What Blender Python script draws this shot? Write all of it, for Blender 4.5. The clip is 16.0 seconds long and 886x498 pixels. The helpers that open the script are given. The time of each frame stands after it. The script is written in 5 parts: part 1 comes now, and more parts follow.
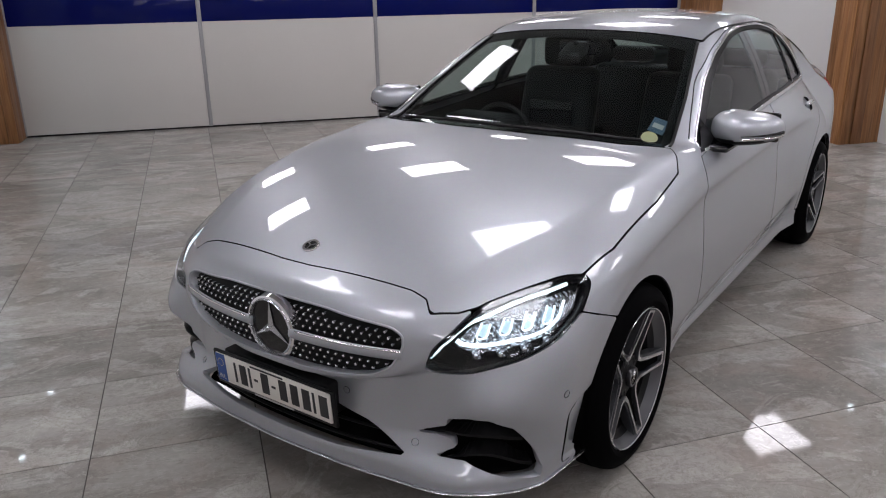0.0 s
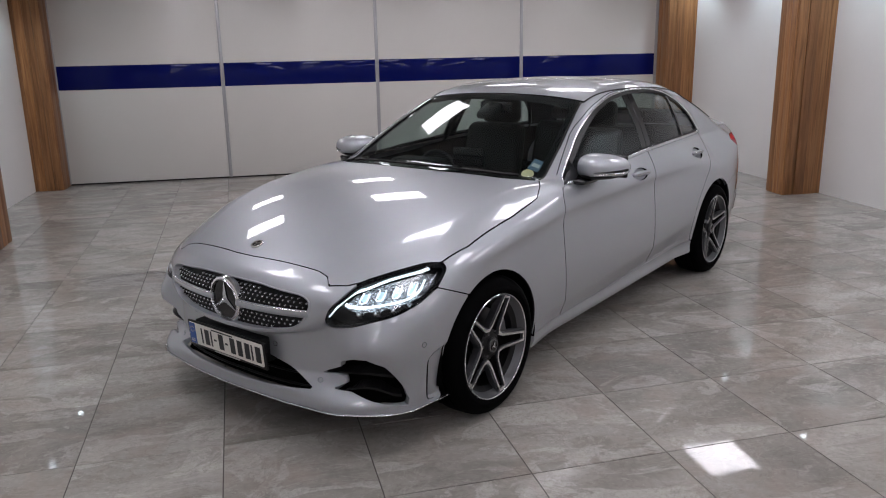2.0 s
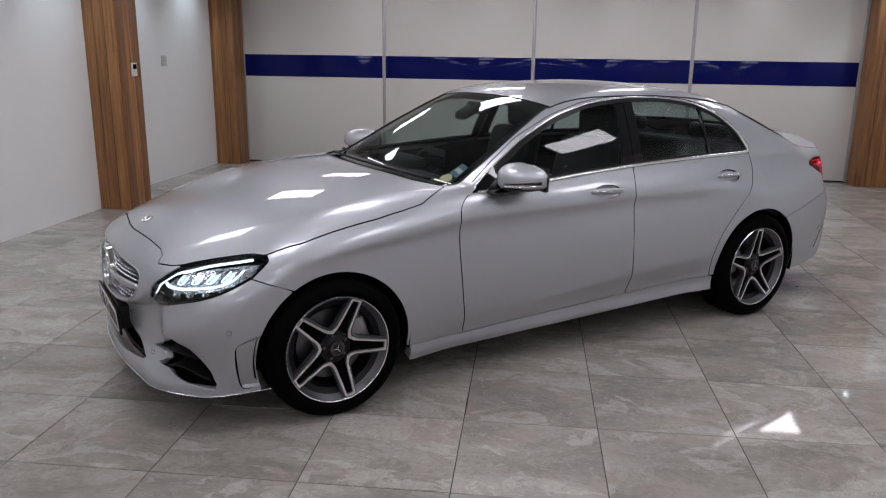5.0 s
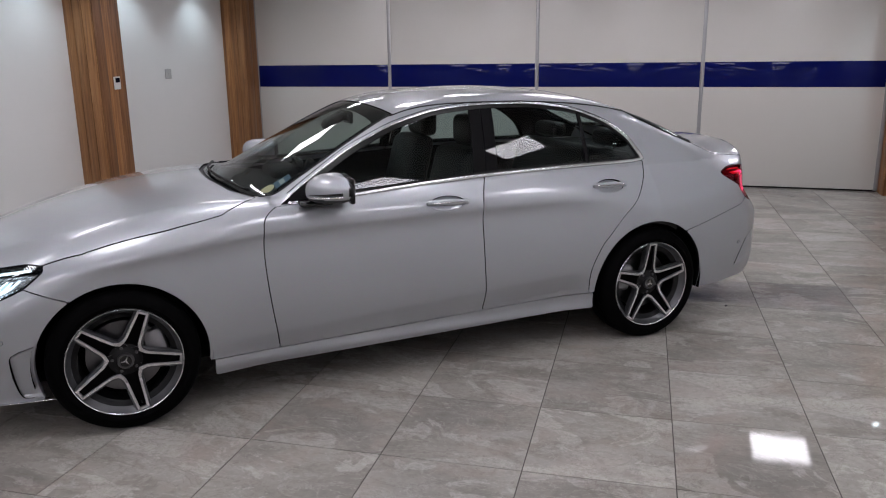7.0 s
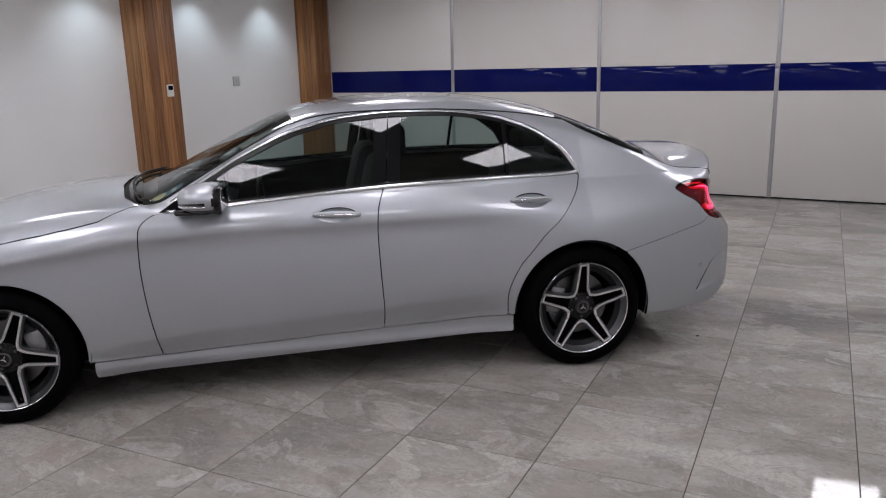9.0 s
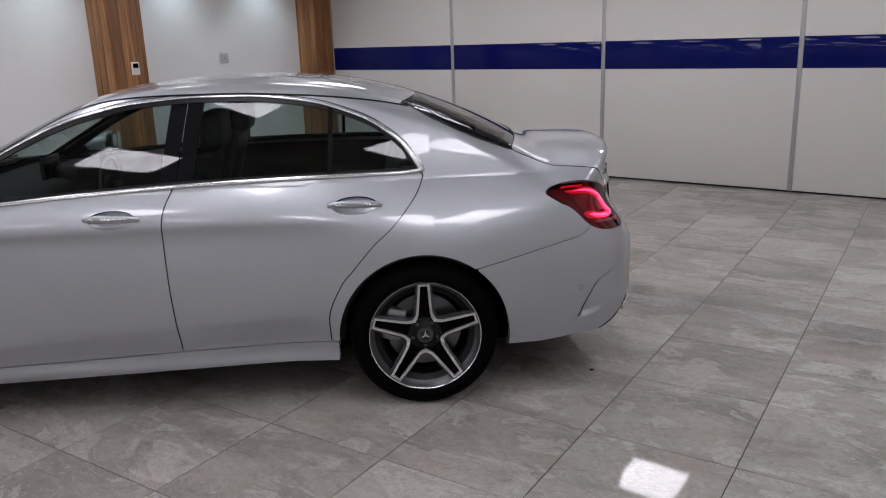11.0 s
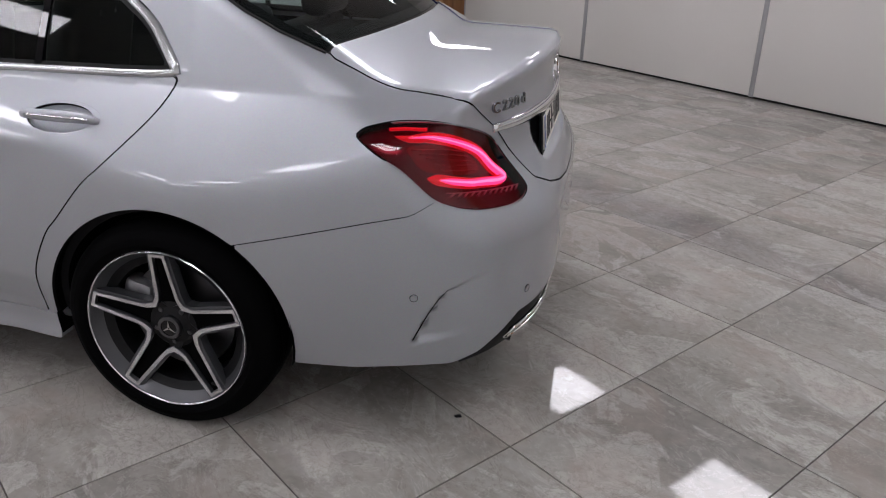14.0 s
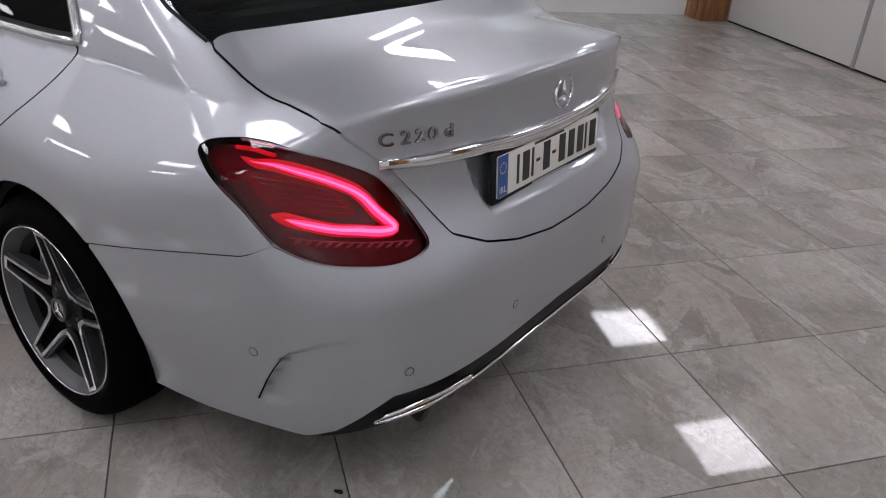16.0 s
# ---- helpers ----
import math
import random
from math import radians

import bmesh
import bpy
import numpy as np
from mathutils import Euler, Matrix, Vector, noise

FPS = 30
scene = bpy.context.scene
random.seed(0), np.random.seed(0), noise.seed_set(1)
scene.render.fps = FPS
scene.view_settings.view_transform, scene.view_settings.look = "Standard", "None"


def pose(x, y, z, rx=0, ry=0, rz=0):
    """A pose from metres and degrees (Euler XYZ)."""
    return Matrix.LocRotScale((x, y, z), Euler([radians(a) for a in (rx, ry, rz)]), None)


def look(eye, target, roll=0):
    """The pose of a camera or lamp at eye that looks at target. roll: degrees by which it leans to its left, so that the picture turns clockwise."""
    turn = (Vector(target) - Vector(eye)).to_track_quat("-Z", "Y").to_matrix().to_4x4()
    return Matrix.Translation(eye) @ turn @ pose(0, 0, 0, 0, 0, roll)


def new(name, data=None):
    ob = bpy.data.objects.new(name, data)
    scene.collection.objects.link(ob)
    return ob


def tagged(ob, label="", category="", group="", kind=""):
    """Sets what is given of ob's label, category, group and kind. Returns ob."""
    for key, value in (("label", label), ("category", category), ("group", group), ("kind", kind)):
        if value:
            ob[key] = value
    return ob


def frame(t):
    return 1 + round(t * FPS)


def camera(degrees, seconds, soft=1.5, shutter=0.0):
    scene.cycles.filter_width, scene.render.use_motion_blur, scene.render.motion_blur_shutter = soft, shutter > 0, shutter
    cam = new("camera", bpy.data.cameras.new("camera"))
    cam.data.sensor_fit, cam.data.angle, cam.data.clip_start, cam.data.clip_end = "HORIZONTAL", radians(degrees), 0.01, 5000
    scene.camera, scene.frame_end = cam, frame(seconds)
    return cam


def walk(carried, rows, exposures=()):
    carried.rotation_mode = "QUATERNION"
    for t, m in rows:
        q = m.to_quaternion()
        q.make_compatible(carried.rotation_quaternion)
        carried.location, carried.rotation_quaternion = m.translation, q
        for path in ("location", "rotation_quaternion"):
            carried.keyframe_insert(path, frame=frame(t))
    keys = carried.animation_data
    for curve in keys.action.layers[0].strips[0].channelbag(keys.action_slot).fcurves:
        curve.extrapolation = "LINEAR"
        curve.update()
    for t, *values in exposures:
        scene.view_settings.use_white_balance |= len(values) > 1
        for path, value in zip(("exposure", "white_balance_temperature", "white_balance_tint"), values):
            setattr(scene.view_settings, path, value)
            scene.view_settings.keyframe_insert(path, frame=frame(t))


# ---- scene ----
import functools

EXPOSURES = [(0.0, -0.03), (3.0, -0.10), (6.0, -0.05), (13.0, 0.0), (14.5, 0.18), (15.5, 0.06), (16.0, 0.06)]
cam = camera(59.2, 16.0, 1.1)
PATH = [
    (0, (3.716, 1.73, 1.62), (2.18, 0.629, 0.965), -1.0),
    (0.5, (3.91, 2.075, 1.621), (2.359, 0.972, 1.005), -1.1),
    (1, (4.126, 2.314, 1.651), (2.562, 1.192, 1.108), -1.4),
    (1.5, (4.263, 2.506, 1.675), (2.696, 1.375, 1.161), -1.3),
    (2, (4.197, 2.779, 1.669), (2.677, 1.58, 1.163), -1.1),
    (2.5, (4.047, 3.015, 1.656), (2.622, 1.717, 1.121), -1.2),
    (3, (3.801, 3.198, 1.682), (2.444, 1.826, 1.157), -0.8),
    (3.2, (3.709, 3.266, 1.695), (2.399, 1.85, 1.167), -0.8),
    (5.3, (2.512, 4.028, 1.644), (1.582, 2.329, 1.145), 0.3),
    (5.5, (2.382, 4.098, 1.645), (1.495, 2.376, 1.149), 0.0),
    (6, (2.046, 4.21, 1.622), (1.178, 2.478, 1.127), 0.0),
    (6.5, (1.717, 4.289, 1.625), (0.879, 2.541, 1.135), -0.2),
    (7, (1.377, 4.416, 1.636), (0.623, 2.629, 1.15), -0.7),
    (7.5, (1.076, 4.495, 1.629), (0.403, 2.674, 1.148), -1.1),
    (8, (0.753, 4.534, 1.642), (0.223, 2.666, 1.164), -1.6),
    (8.5, (0.411, 4.606, 1.634), (-0.01, 2.707, 1.167), -1.7),
    (9, (0.076, 4.614, 1.62), (-0.304, 2.707, 1.151), -1.5),
    (9.5, (-0.273, 4.529, 1.623), (-0.622, 2.613, 1.166), -1.1),
    (9.7, (-0.412, 4.488, 1.625), (-0.747, 2.571, 1.166), -0.9),
    (11.8, (-1.739, 3.776, 1.542), (-1.693, 1.876, 0.92), -1.7),
    (12, (-1.845, 3.695, 1.534), (-1.749, 1.807, 0.88), -1.3),
    (12.5, (-2.067, 3.442, 1.527), (-1.89, 1.568, 0.852), -0.2),
    (13, (-2.25, 3.188, 1.502), (-2.029, 1.332, 0.791), 0.7),
    (13.5, (-2.44, 2.932, 1.479), (-2.088, 1.119, 0.71), 0.6),
    (14, (-2.607, 2.629, 1.455), (-2.217, 0.838, 0.655), 1.4),
    (14.5, (-2.769, 2.336, 1.447), (-2.322, 0.568, 0.626), 0.8),
    (15, (-2.963, 2.11, 1.42), (-2.439, 0.389, 0.546), 1.9),
    (15.5, (-3.093, 1.947, 1.458), (-2.255, 0.389, 0.525), 2.0),
    (16, (-3.277, 1.75, 1.515), (-2.268, 0.287, 0.596), 4.1),
]
walk(cam, [(t, look(eye, target, roll)) for t, eye, target, roll in PATH], EXPOSURES)

# ---- world and lamps ----
world = bpy.data.worlds.new("world")
scene.world = world
world.use_nodes = True
world.node_tree.nodes["Background"].inputs[0].default_value = (0.5, 0.52, 0.55, 1)
world.node_tree.nodes["Background"].inputs[1].default_value = 0.05
PANEL_POWER = 11.4
SPOT_POWER = 26.0
ROOM = pose(0, 0, 0, 0, 0, -40.3)
CEILING = 2.7
PANEL_X = (-3.0, -1.2, 0.57, 2.35)
# the 6.8 row is added to brighten the car; no panels known there
PANEL_Y = (-4.4, -2.0, 0.5, 2.2, 4.6, 6.8)
SPOTS = [(4.12, -4.88), (4.12, -3.57), (3.85, -1.9), (3.85, -0.3), (3.85, 1.3), (-4.15, -5.35), (-4.15, -3.83), (-4.15, -2.2), (-4.15, -0.6), (-4.15, 1.0)]


# ---- materials ----
def shader(name, colour, rough=0.5, metal=0.0, **more):
    m = bpy.data.materials.new(name)
    m.use_nodes = True
    b = m.node_tree.nodes["Principled BSDF"]
    b.inputs["Base Color"].default_value = (*colour, 1)
    b.inputs["Roughness"].default_value = rough
    b.inputs["Metallic"].default_value = metal
    for key, value in more.items():
        b.inputs[key.replace("_", " ")].default_value = value
    return m


class Nodes:
    """Short hand for wiring a material."""

    def __init__(self, m):
        self.t = m.node_tree
        self.b = self.t.nodes["Principled BSDF"]

    def add(self, kind, operation="", feature="", blend=""):
        n = self.t.nodes.new(kind)
        if operation:
            n.operation = operation
        if feature:
            n.feature = feature
        if blend:
            n.data_type, n.blend_type = "RGBA", blend
        return n

    def wire(self, a, b):
        self.t.links.new(a, b)

    def noise(self, source, scale, detail=4.0, distortion=0.0, rough=0.55):
        n = self.add("ShaderNodeTexNoise")
        n.inputs["Scale"].default_value = scale
        n.inputs["Detail"].default_value = detail
        n.inputs["Distortion"].default_value = distortion
        n.inputs["Roughness"].default_value = rough
        self.wire(source, n.inputs["Vector"])
        return n.outputs["Fac"]

    def ramp(self, source, *stops):
        n = self.add("ShaderNodeValToRGB")
        e = n.color_ramp.elements
        while len(e) < len(stops):
            e.new(0.5)
        for el, (at, col) in zip(e, stops):
            el.position = at
            el.color = (*col, 1) if len(col) == 3 else col
        self.wire(source, n.inputs["Fac"])
        return n.outputs["Color"]

    def mix(self, fac, a, b, blend="MIX"):
        n = self.add("ShaderNodeMix", blend=blend)
        for value, slot in ((fac, n.inputs[0]), (a, n.inputs[6]), (b, n.inputs[7])):
            if isinstance(value, (int, float)):
                slot.default_value = value
            elif isinstance(value, tuple):
                slot.default_value = (*value, 1)
            else:
                self.wire(value, slot)
        return n.outputs[2]

    def coords(self, spread=0.0):
        """Object coordinates, moved by chance from object to object."""
        c = self.add("ShaderNodeTexCoord").outputs["Object"]
        if not spread:
            return c
        info = self.add("ShaderNodeObjectInfo")
        comb = self.add("ShaderNodeCombineXYZ")
        for i, k in enumerate((1.0, 3.7, 9.1)):
            mu = self.add("ShaderNodeMath", operation="MULTIPLY")
            self.wire(info.outputs["Random"], mu.inputs[0])
            mu.inputs[1].default_value = spread * k
            self.wire(mu.outputs[0], comb.inputs[i])
        v = self.add("ShaderNodeVectorMath", operation="ADD")
        self.wire(c, v.inputs[0])
        self.wire(comb.outputs[0], v.inputs[1])
        return v.outputs[0]

    def bump(self, height, strength, distance):
        n = self.add("ShaderNodeBump")
        n.inputs["Strength"].default_value = strength
        n.inputs["Distance"].default_value = distance
        self.wire(height, n.inputs["Height"])
        self.wire(n.outputs["Normal"], self.b.inputs["Normal"])


def emitter(name, colour, strength, base=(0.8, 0.8, 0.8)):
    m = shader(name, base, 0.4)
    m.node_tree.nodes["Principled BSDF"].inputs["Emission Color"].default_value = (*colour, 1)
    m.node_tree.nodes["Principled BSDF"].inputs["Emission Strength"].default_value = strength
    return m


def pane(name, tint, rough=0.0):
    """Thin glass: tinted see-through with a mirror gloss on top."""
    m = bpy.data.materials.new(name)
    m.use_nodes = True
    t = m.node_tree
    t.nodes.remove(t.nodes["Principled BSDF"])
    clear, gloss = t.nodes.new("ShaderNodeBsdfTransparent"), t.nodes.new("ShaderNodeBsdfGlossy")
    clear.inputs[0].default_value = (*tint, 1)
    gloss.inputs["Roughness"].default_value = rough
    slant, mix = t.nodes.new("ShaderNodeLayerWeight"), t.nodes.new("ShaderNodeMixShader")
    slant.inputs["Blend"].default_value = 0.5
    power, gain = t.nodes.new("ShaderNodeMath"), t.nodes.new("ShaderNodeMath")
    power.operation, gain.operation = "POWER", "MULTIPLY_ADD"
    power.inputs[1].default_value, gain.inputs[1].default_value, gain.inputs[2].default_value = 5.0, 0.95, 0.045
    t.links.new(slant.outputs["Facing"], power.inputs[0])
    t.links.new(power.outputs[0], gain.inputs[0])
    t.links.new(gain.outputs[0], mix.inputs[0])
    t.links.new(clear.outputs[0], mix.inputs[1])
    t.links.new(gloss.outputs[0], mix.inputs[2])
    t.links.new(mix.outputs[0], t.nodes["Material Output"].inputs["Surface"])
    return m


PAINT_TONE = (0.408, 0.426, 0.452)


def paint_material():
    m = shader("silver_paint", PAINT_TONE, 0.45, 0.66, Coat_Weight=1.0, Coat_Roughness=0.015, Coat_IOR=1.5)
    n = Nodes(m)
    c = n.coords()
    flake = n.add("ShaderNodeTexVoronoi", feature="F1")
    flake.inputs["Scale"].default_value = 900
    n.wire(c, flake.inputs["Vector"])
    fleck = n.mix(0.14, PAINT_TONE, flake.outputs["Color"], "OVERLAY")
    dust = n.noise(c, 2.2, 5)
    n.wire(n.mix(n.ramp(dust, (0.35, (0, 0, 0)), (0.75, (0.10, 0.10, 0.10))), fleck, tuple(k * 0.92 for k in PAINT_TONE)), n.b.inputs["Base Color"])
    n.wire(n.ramp(n.noise(c, 7, 3), (0.3, (0.43,) * 3), (0.7, (0.47,) * 3)), n.b.inputs["Roughness"])
    return m


def tile_material():
    m = shader("polished_tile", (0.3, 0.28, 0.26), 0.08, 0.0, Specular_IOR_Level=0.29)
    n = Nodes(m)
    c = n.coords(40.0)
    turn = n.add("ShaderNodeMapping")
    turn.inputs["Rotation"].default_value = (0, 0, -0.45)
    turn.inputs["Scale"].default_value = (1.0, 0.52, 1.0)
    n.wire(c, turn.inputs["Vector"])
    v = turn.outputs[0]
    clouds = n.noise(v, 2.3, 5, 0.6, 0.55)
    base = n.ramp(clouds, (0.28, (0.205, 0.191, 0.173)), (0.50, (0.300, 0.283, 0.258)), (0.70, (0.395, 0.374, 0.345)))
    # pale worn patches with a crisp edge and a fine crackle in them
    spread = n.noise(v, 2.9, 7, 1.2, 0.62)
    band = n.ramp(spread, (0.530, (0, 0, 0)), (0.550, (0.50,) * 3), (0.63, (0.34,) * 3), (0.75, (0, 0, 0)))
    pale = n.mix(band, base, (0.475, 0.455, 0.42))
    shade = n.ramp(n.noise(v, 3.4, 6, 1.3, 0.6), (0.25, (0.50,) * 3), (0.38, (0.30,) * 3), (0.43, (0, 0, 0)))
    pale = n.mix(shade, pale, (0.175, 0.158, 0.142))
    crackle = n.ramp(n.noise(c, 15, 9, 1.6, 0.70), (0.470, (0, 0, 0)), (0.495, (0.42,) * 3), (0.520, (0, 0, 0)))
    inside = n.ramp(spread, (0.46, (0, 0, 0)), (0.56, (1, 1, 1)))
    veined = n.mix(n.mix(1.0, crackle, inside, "MULTIPLY"), pale, (0.155, 0.135, 0.120))
    crack = n.ramp(n.noise(v, 4.6, 9, 1.4, 0.66), (0.487, (0, 0, 0)), (0.498, (0.45,) * 3), (0.511, (0, 0, 0)))
    veined = n.mix(crack, veined, (0.16, 0.138, 0.122))
    glint = n.ramp(n.noise(v, 5.5, 9, 1.8, 0.68), (0.49, (0, 0, 0)), (0.50, (0.35,) * 3), (0.512, (0, 0, 0)))
    veined = n.mix(glint, veined, (0.52, 0.50, 0.465))
    fine = n.ramp(n.noise(c, 38, 6, 0.4), (0.35, (0.92,) * 3), (0.7, (1.06,) * 3))
    toned = n.mix(1.0, veined, fine, "MULTIPLY")
    warm = n.mix(n.ramp(n.noise(c, 2.6, 4, 0.8), (0.50, (0, 0, 0)), (0.70, (0.40,) * 3)), toned, (0.335, 0.272, 0.240))
    info = n.add("ShaderNodeObjectInfo")
    tint = n.ramp(info.outputs["Random"], (0.0, (0.98,) * 3), (1.0, (1.13,) * 3))
    n.wire(n.mix(1.0, warm, tint, "MULTIPLY"), n.b.inputs["Base Color"])
    n.wire(n.ramp(n.noise(c, 26, 6, 0.5, 0.65), (0.3, (0.02,) * 3), (0.75, (0.075,) * 3)), n.b.inputs["Roughness"])
    n.bump(n.noise(c, 5, 2), 0.25, 0.0010)
    return m


def wall_material(name, colour, rough, uneven=0.03):
    m = shader(name, colour, rough)
    n = Nodes(m)
    c = n.coords()
    low = tuple(k * (1 - uneven) for k in colour)
    n.wire(n.ramp(n.noise(c, 1.3, 5), (0.35, low), (0.7, colour)), n.b.inputs["Base Color"])
    n.bump(n.noise(c, 160, 3), 0.12, 0.001)
    return m


def wood_material():
    m = shader("cedar_board", (0.3, 0.15, 0.07), 0.42)
    n = Nodes(m)
    c = n.coords(30.0)
    turn = n.add("ShaderNodeMapping")
    turn.inputs["Scale"].default_value = (14.0, 14.0, 0.55)
    n.wire(c, turn.inputs["Vector"])
    grain = n.noise(turn.outputs[0], 2.2, 7, 1.2)
    col = n.ramp(grain, (0.28, (0.15, 0.062, 0.022)), (0.5, (0.29, 0.135, 0.052)), (0.75, (0.42, 0.215, 0.095)))
    info = n.add("ShaderNodeObjectInfo")
    shade = n.ramp(info.outputs["Random"], (0.0, (0.62, 0.56, 0.52)), (0.5, (0.95, 0.92, 0.88)), (1.0, (1.25, 1.2, 1.1)))
    n.wire(n.mix(1.0, col, shade, "MULTIPLY"), n.b.inputs["Base Color"])
    n.bump(grain, 0.2, 0.002)
    return m


def facet_material():
    """Bright reflector with small facets."""
    m = shader("faceted_reflector", (0.62, 0.63, 0.65), 0.16, 1.0)
    n = Nodes(m)
    cell = n.add("ShaderNodeTexVoronoi", feature="F1")
    cell.inputs["Scale"].default_value = 95
    n.wire(n.coords(), cell.inputs["Vector"])
    n.bump(cell.outputs["Distance"], 1.0, 0.006)
    n.wire(n.ramp(cell.outputs["Distance"], (0.2, (0.70, 0.71, 0.73)), (0.7, (0.22, 0.23, 0.25))), n.b.inputs["Base Color"])
    return m


PAINT = paint_material()
FACET = facet_material()
TILE = tile_material()
GROUT = shader("grout", (0.055, 0.045, 0.04), 0.8)
WALL = wall_material("white_plaster", (0.78, 0.77, 0.755), 0.55)
BOARD = wall_material("white_laminate", (0.70, 0.68, 0.645), 0.32, 0.02)
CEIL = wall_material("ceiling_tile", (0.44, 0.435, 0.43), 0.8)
BLUE = shader("blue_gloss", (0.005, 0.009, 0.10), 0.035, Specular_IOR_Level=0.14)
PROFILE = shader("grey_profile", (0.42, 0.42, 0.43), 0.35, 0.4)
WOOD = wood_material()
CHROME = shader("chrome", (0.80, 0.80, 0.81), 0.06, 1.0)
SATIN = shader("satin_silver", (0.62, 0.63, 0.64), 0.22, 0.9)
BLACK = shader("black_gloss", (0.004, 0.004, 0.005), 0.015)
PLASTIC = shader("black_plastic", (0.006, 0.006, 0.0065), 0.45, Specular_IOR_Level=0.22)
# near-black for panel hems: the shade inside the gaps is put into their colour
GAP_SHADE = shader("gap_shade", (0.004, 0.004, 0.005), 0.8, Specular_IOR_Level=0.15)
# near-black for deep dark parts, and for the shade drawn in bumper slots
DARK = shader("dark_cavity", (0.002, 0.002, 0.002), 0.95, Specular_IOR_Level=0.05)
RUBBER = shader("tyre_rubber", (0.0028, 0.0028, 0.003), 0.6, Specular_IOR_Level=0.01)
ALLOY = shader("grey_alloy", (0.085, 0.088, 0.094), 0.32, 0.55)
CUT = shader("machined_alloy", (0.72, 0.73, 0.75), 0.22, 1.0)
CAST = shader("cast_caliper", (0.30, 0.30, 0.31), 0.38, 0.6)
STEEL = shader("brake_steel", (0.13, 0.13, 0.135), 0.35, 1.0)
CABIN = shader("black_leather", (0.007, 0.007, 0.008), 0.5, Specular_IOR_Level=0.25)
LINING = shader("cabin_lining", (0.008, 0.008, 0.009), 0.7, Specular_IOR_Level=0.2)
SCREEN = pane("windscreen_glass", (0.68, 0.76, 0.74))
WINDOW = pane("window_glass", (0.59, 0.68, 0.665))
LENS = pane("lamp_lens", (0.86, 0.88, 0.90))
RED_LENS = pane("red_lens", (0.86, 0.22, 0.30))
RED = shader("red_plastic", (0.24, 0.006, 0.014), 0.25)
# darker copy of the chrome, with the letters' shade put into its colour
DARK_CHROME = shader("shaded_chrome", (0.30, 0.30, 0.31), 0.12, 1.0)
RED_DIM = emitter("red_light_guide", (1.0, 0.02, 0.06), 0.42, (0.4, 0.01, 0.02))
SMOKED = shader("dark_red_plastic", (0.10, 0.004, 0.016), 0.12)
RED_GLOW = emitter("red_led", (1.0, 0.14, 0.50), 1.9, (0.5, 0.01, 0.03))
PINK_GLOW = emitter("pink_led", (1.0, 0.45, 0.80), 2.6, (0.5, 0.05, 0.10))
WHITE_GLOW = emitter("white_led", (0.74, 0.90, 1.0), 1.9)
# emission for reflector bowls, in place of the light thrown on them
COOL_GLOW = emitter("cool_bounce_glow", (0.50, 0.76, 1.0), 0.85, (0.4, 0.42, 0.45))
PANEL_GLOW = emitter("panel_diffuser", (1.0, 0.965, 1.05), PANEL_POWER)
SPOT_GLOW = emitter("downlight_led", (0.75, 0.90, 1.0), 30.0)
PLATE = shader("plate_white", (0.72, 0.70, 0.64), 0.35)
INK = shader("black_ink", (0.012, 0.012, 0.013), 0.4)
EU_BLUE = shader("plate_blue", (0.02, 0.08, 0.30), 0.35)
PAPER = shader("paper_blue", (0.05, 0.10, 0.16), 0.5)
CREAM = shader("disc_cream", (0.6, 0.52, 0.30), 0.5)
WHITE_PLASTIC = shader("white_plastic", (0.72, 0.72, 0.70), 0.4)
GREY_PLASTIC = shader("grey_plastic", (0.42, 0.42, 0.41), 0.45)


# ---- making meshes ----
def mesh_of(name, verts, faces, materials, smooth=False, slots=None, normals=None):
    me = bpy.data.meshes.new(name)
    me.from_pydata([tuple(map(float, v)) for v in verts], [], [tuple(map(int, f)) for f in faces])
    for m in materials if isinstance(materials, (list, tuple)) else [materials]:
        me.materials.append(m)
    if smooth:
        me.polygons.foreach_set("use_smooth", [True] * len(me.polygons))
    if slots is not None:
        me.polygons.foreach_set("material_index", list(slots))
    me.update()
    if normals is not None:
        me.normals_split_custom_set_from_vertices([tuple(v) for v in normals])
    return me


def part(name, me, parent=None, label="", at=None, **tags):
    ob = new(name, me)
    ob.parent = parent
    if at is not None:
        ob.matrix_basis = at
    return tagged(ob, label, **tags)


def thing(name, label, category, at=None, **tags):
    """An empty at a thing's base, that parents its parts."""
    ob = new(name)
    ob.empty_display_size = 0.2
    if at is not None:
        ob.matrix_basis = at
    return tagged(ob, label, category, **tags)


def from_bm(name, bm, material, smooth=False):
    me = bpy.data.meshes.new(name)
    bmesh.ops.recalc_face_normals(bm, faces=bm.faces)
    bm.to_mesh(me)
    bm.free()
    for m in material if isinstance(material, (list, tuple)) else [material]:
        me.materials.append(m)
    if smooth:
        me.polygons.foreach_set("use_smooth", [True] * len(me.polygons))
        me.set_sharp_from_angle(angle=radians(35))
    return me


def block(name, lo, hi, material, bevel=0.0, segments=2, shape=None, smooth=True):
    """A box between two corners with rounded edges; shape may move its corners first."""
    bm = bmesh.new()
    bmesh.ops.create_cube(bm, size=1)
    lo, hi = Vector(lo), Vector(hi)
    for v in bm.verts:
        v.co = Vector(lo[i] + (v.co[i] + 0.5) * (hi[i] - lo[i]) for i in range(3))
    if shape:
        for v in bm.verts:
            v.co = Vector(shape(*v.co))
    if bevel:
        bmesh.ops.bevel(bm, geom=bm.edges, offset=bevel, segments=segments, affect="EDGES", profile=0.5)
    return from_bm(name, bm, material, smooth and bevel > 0)


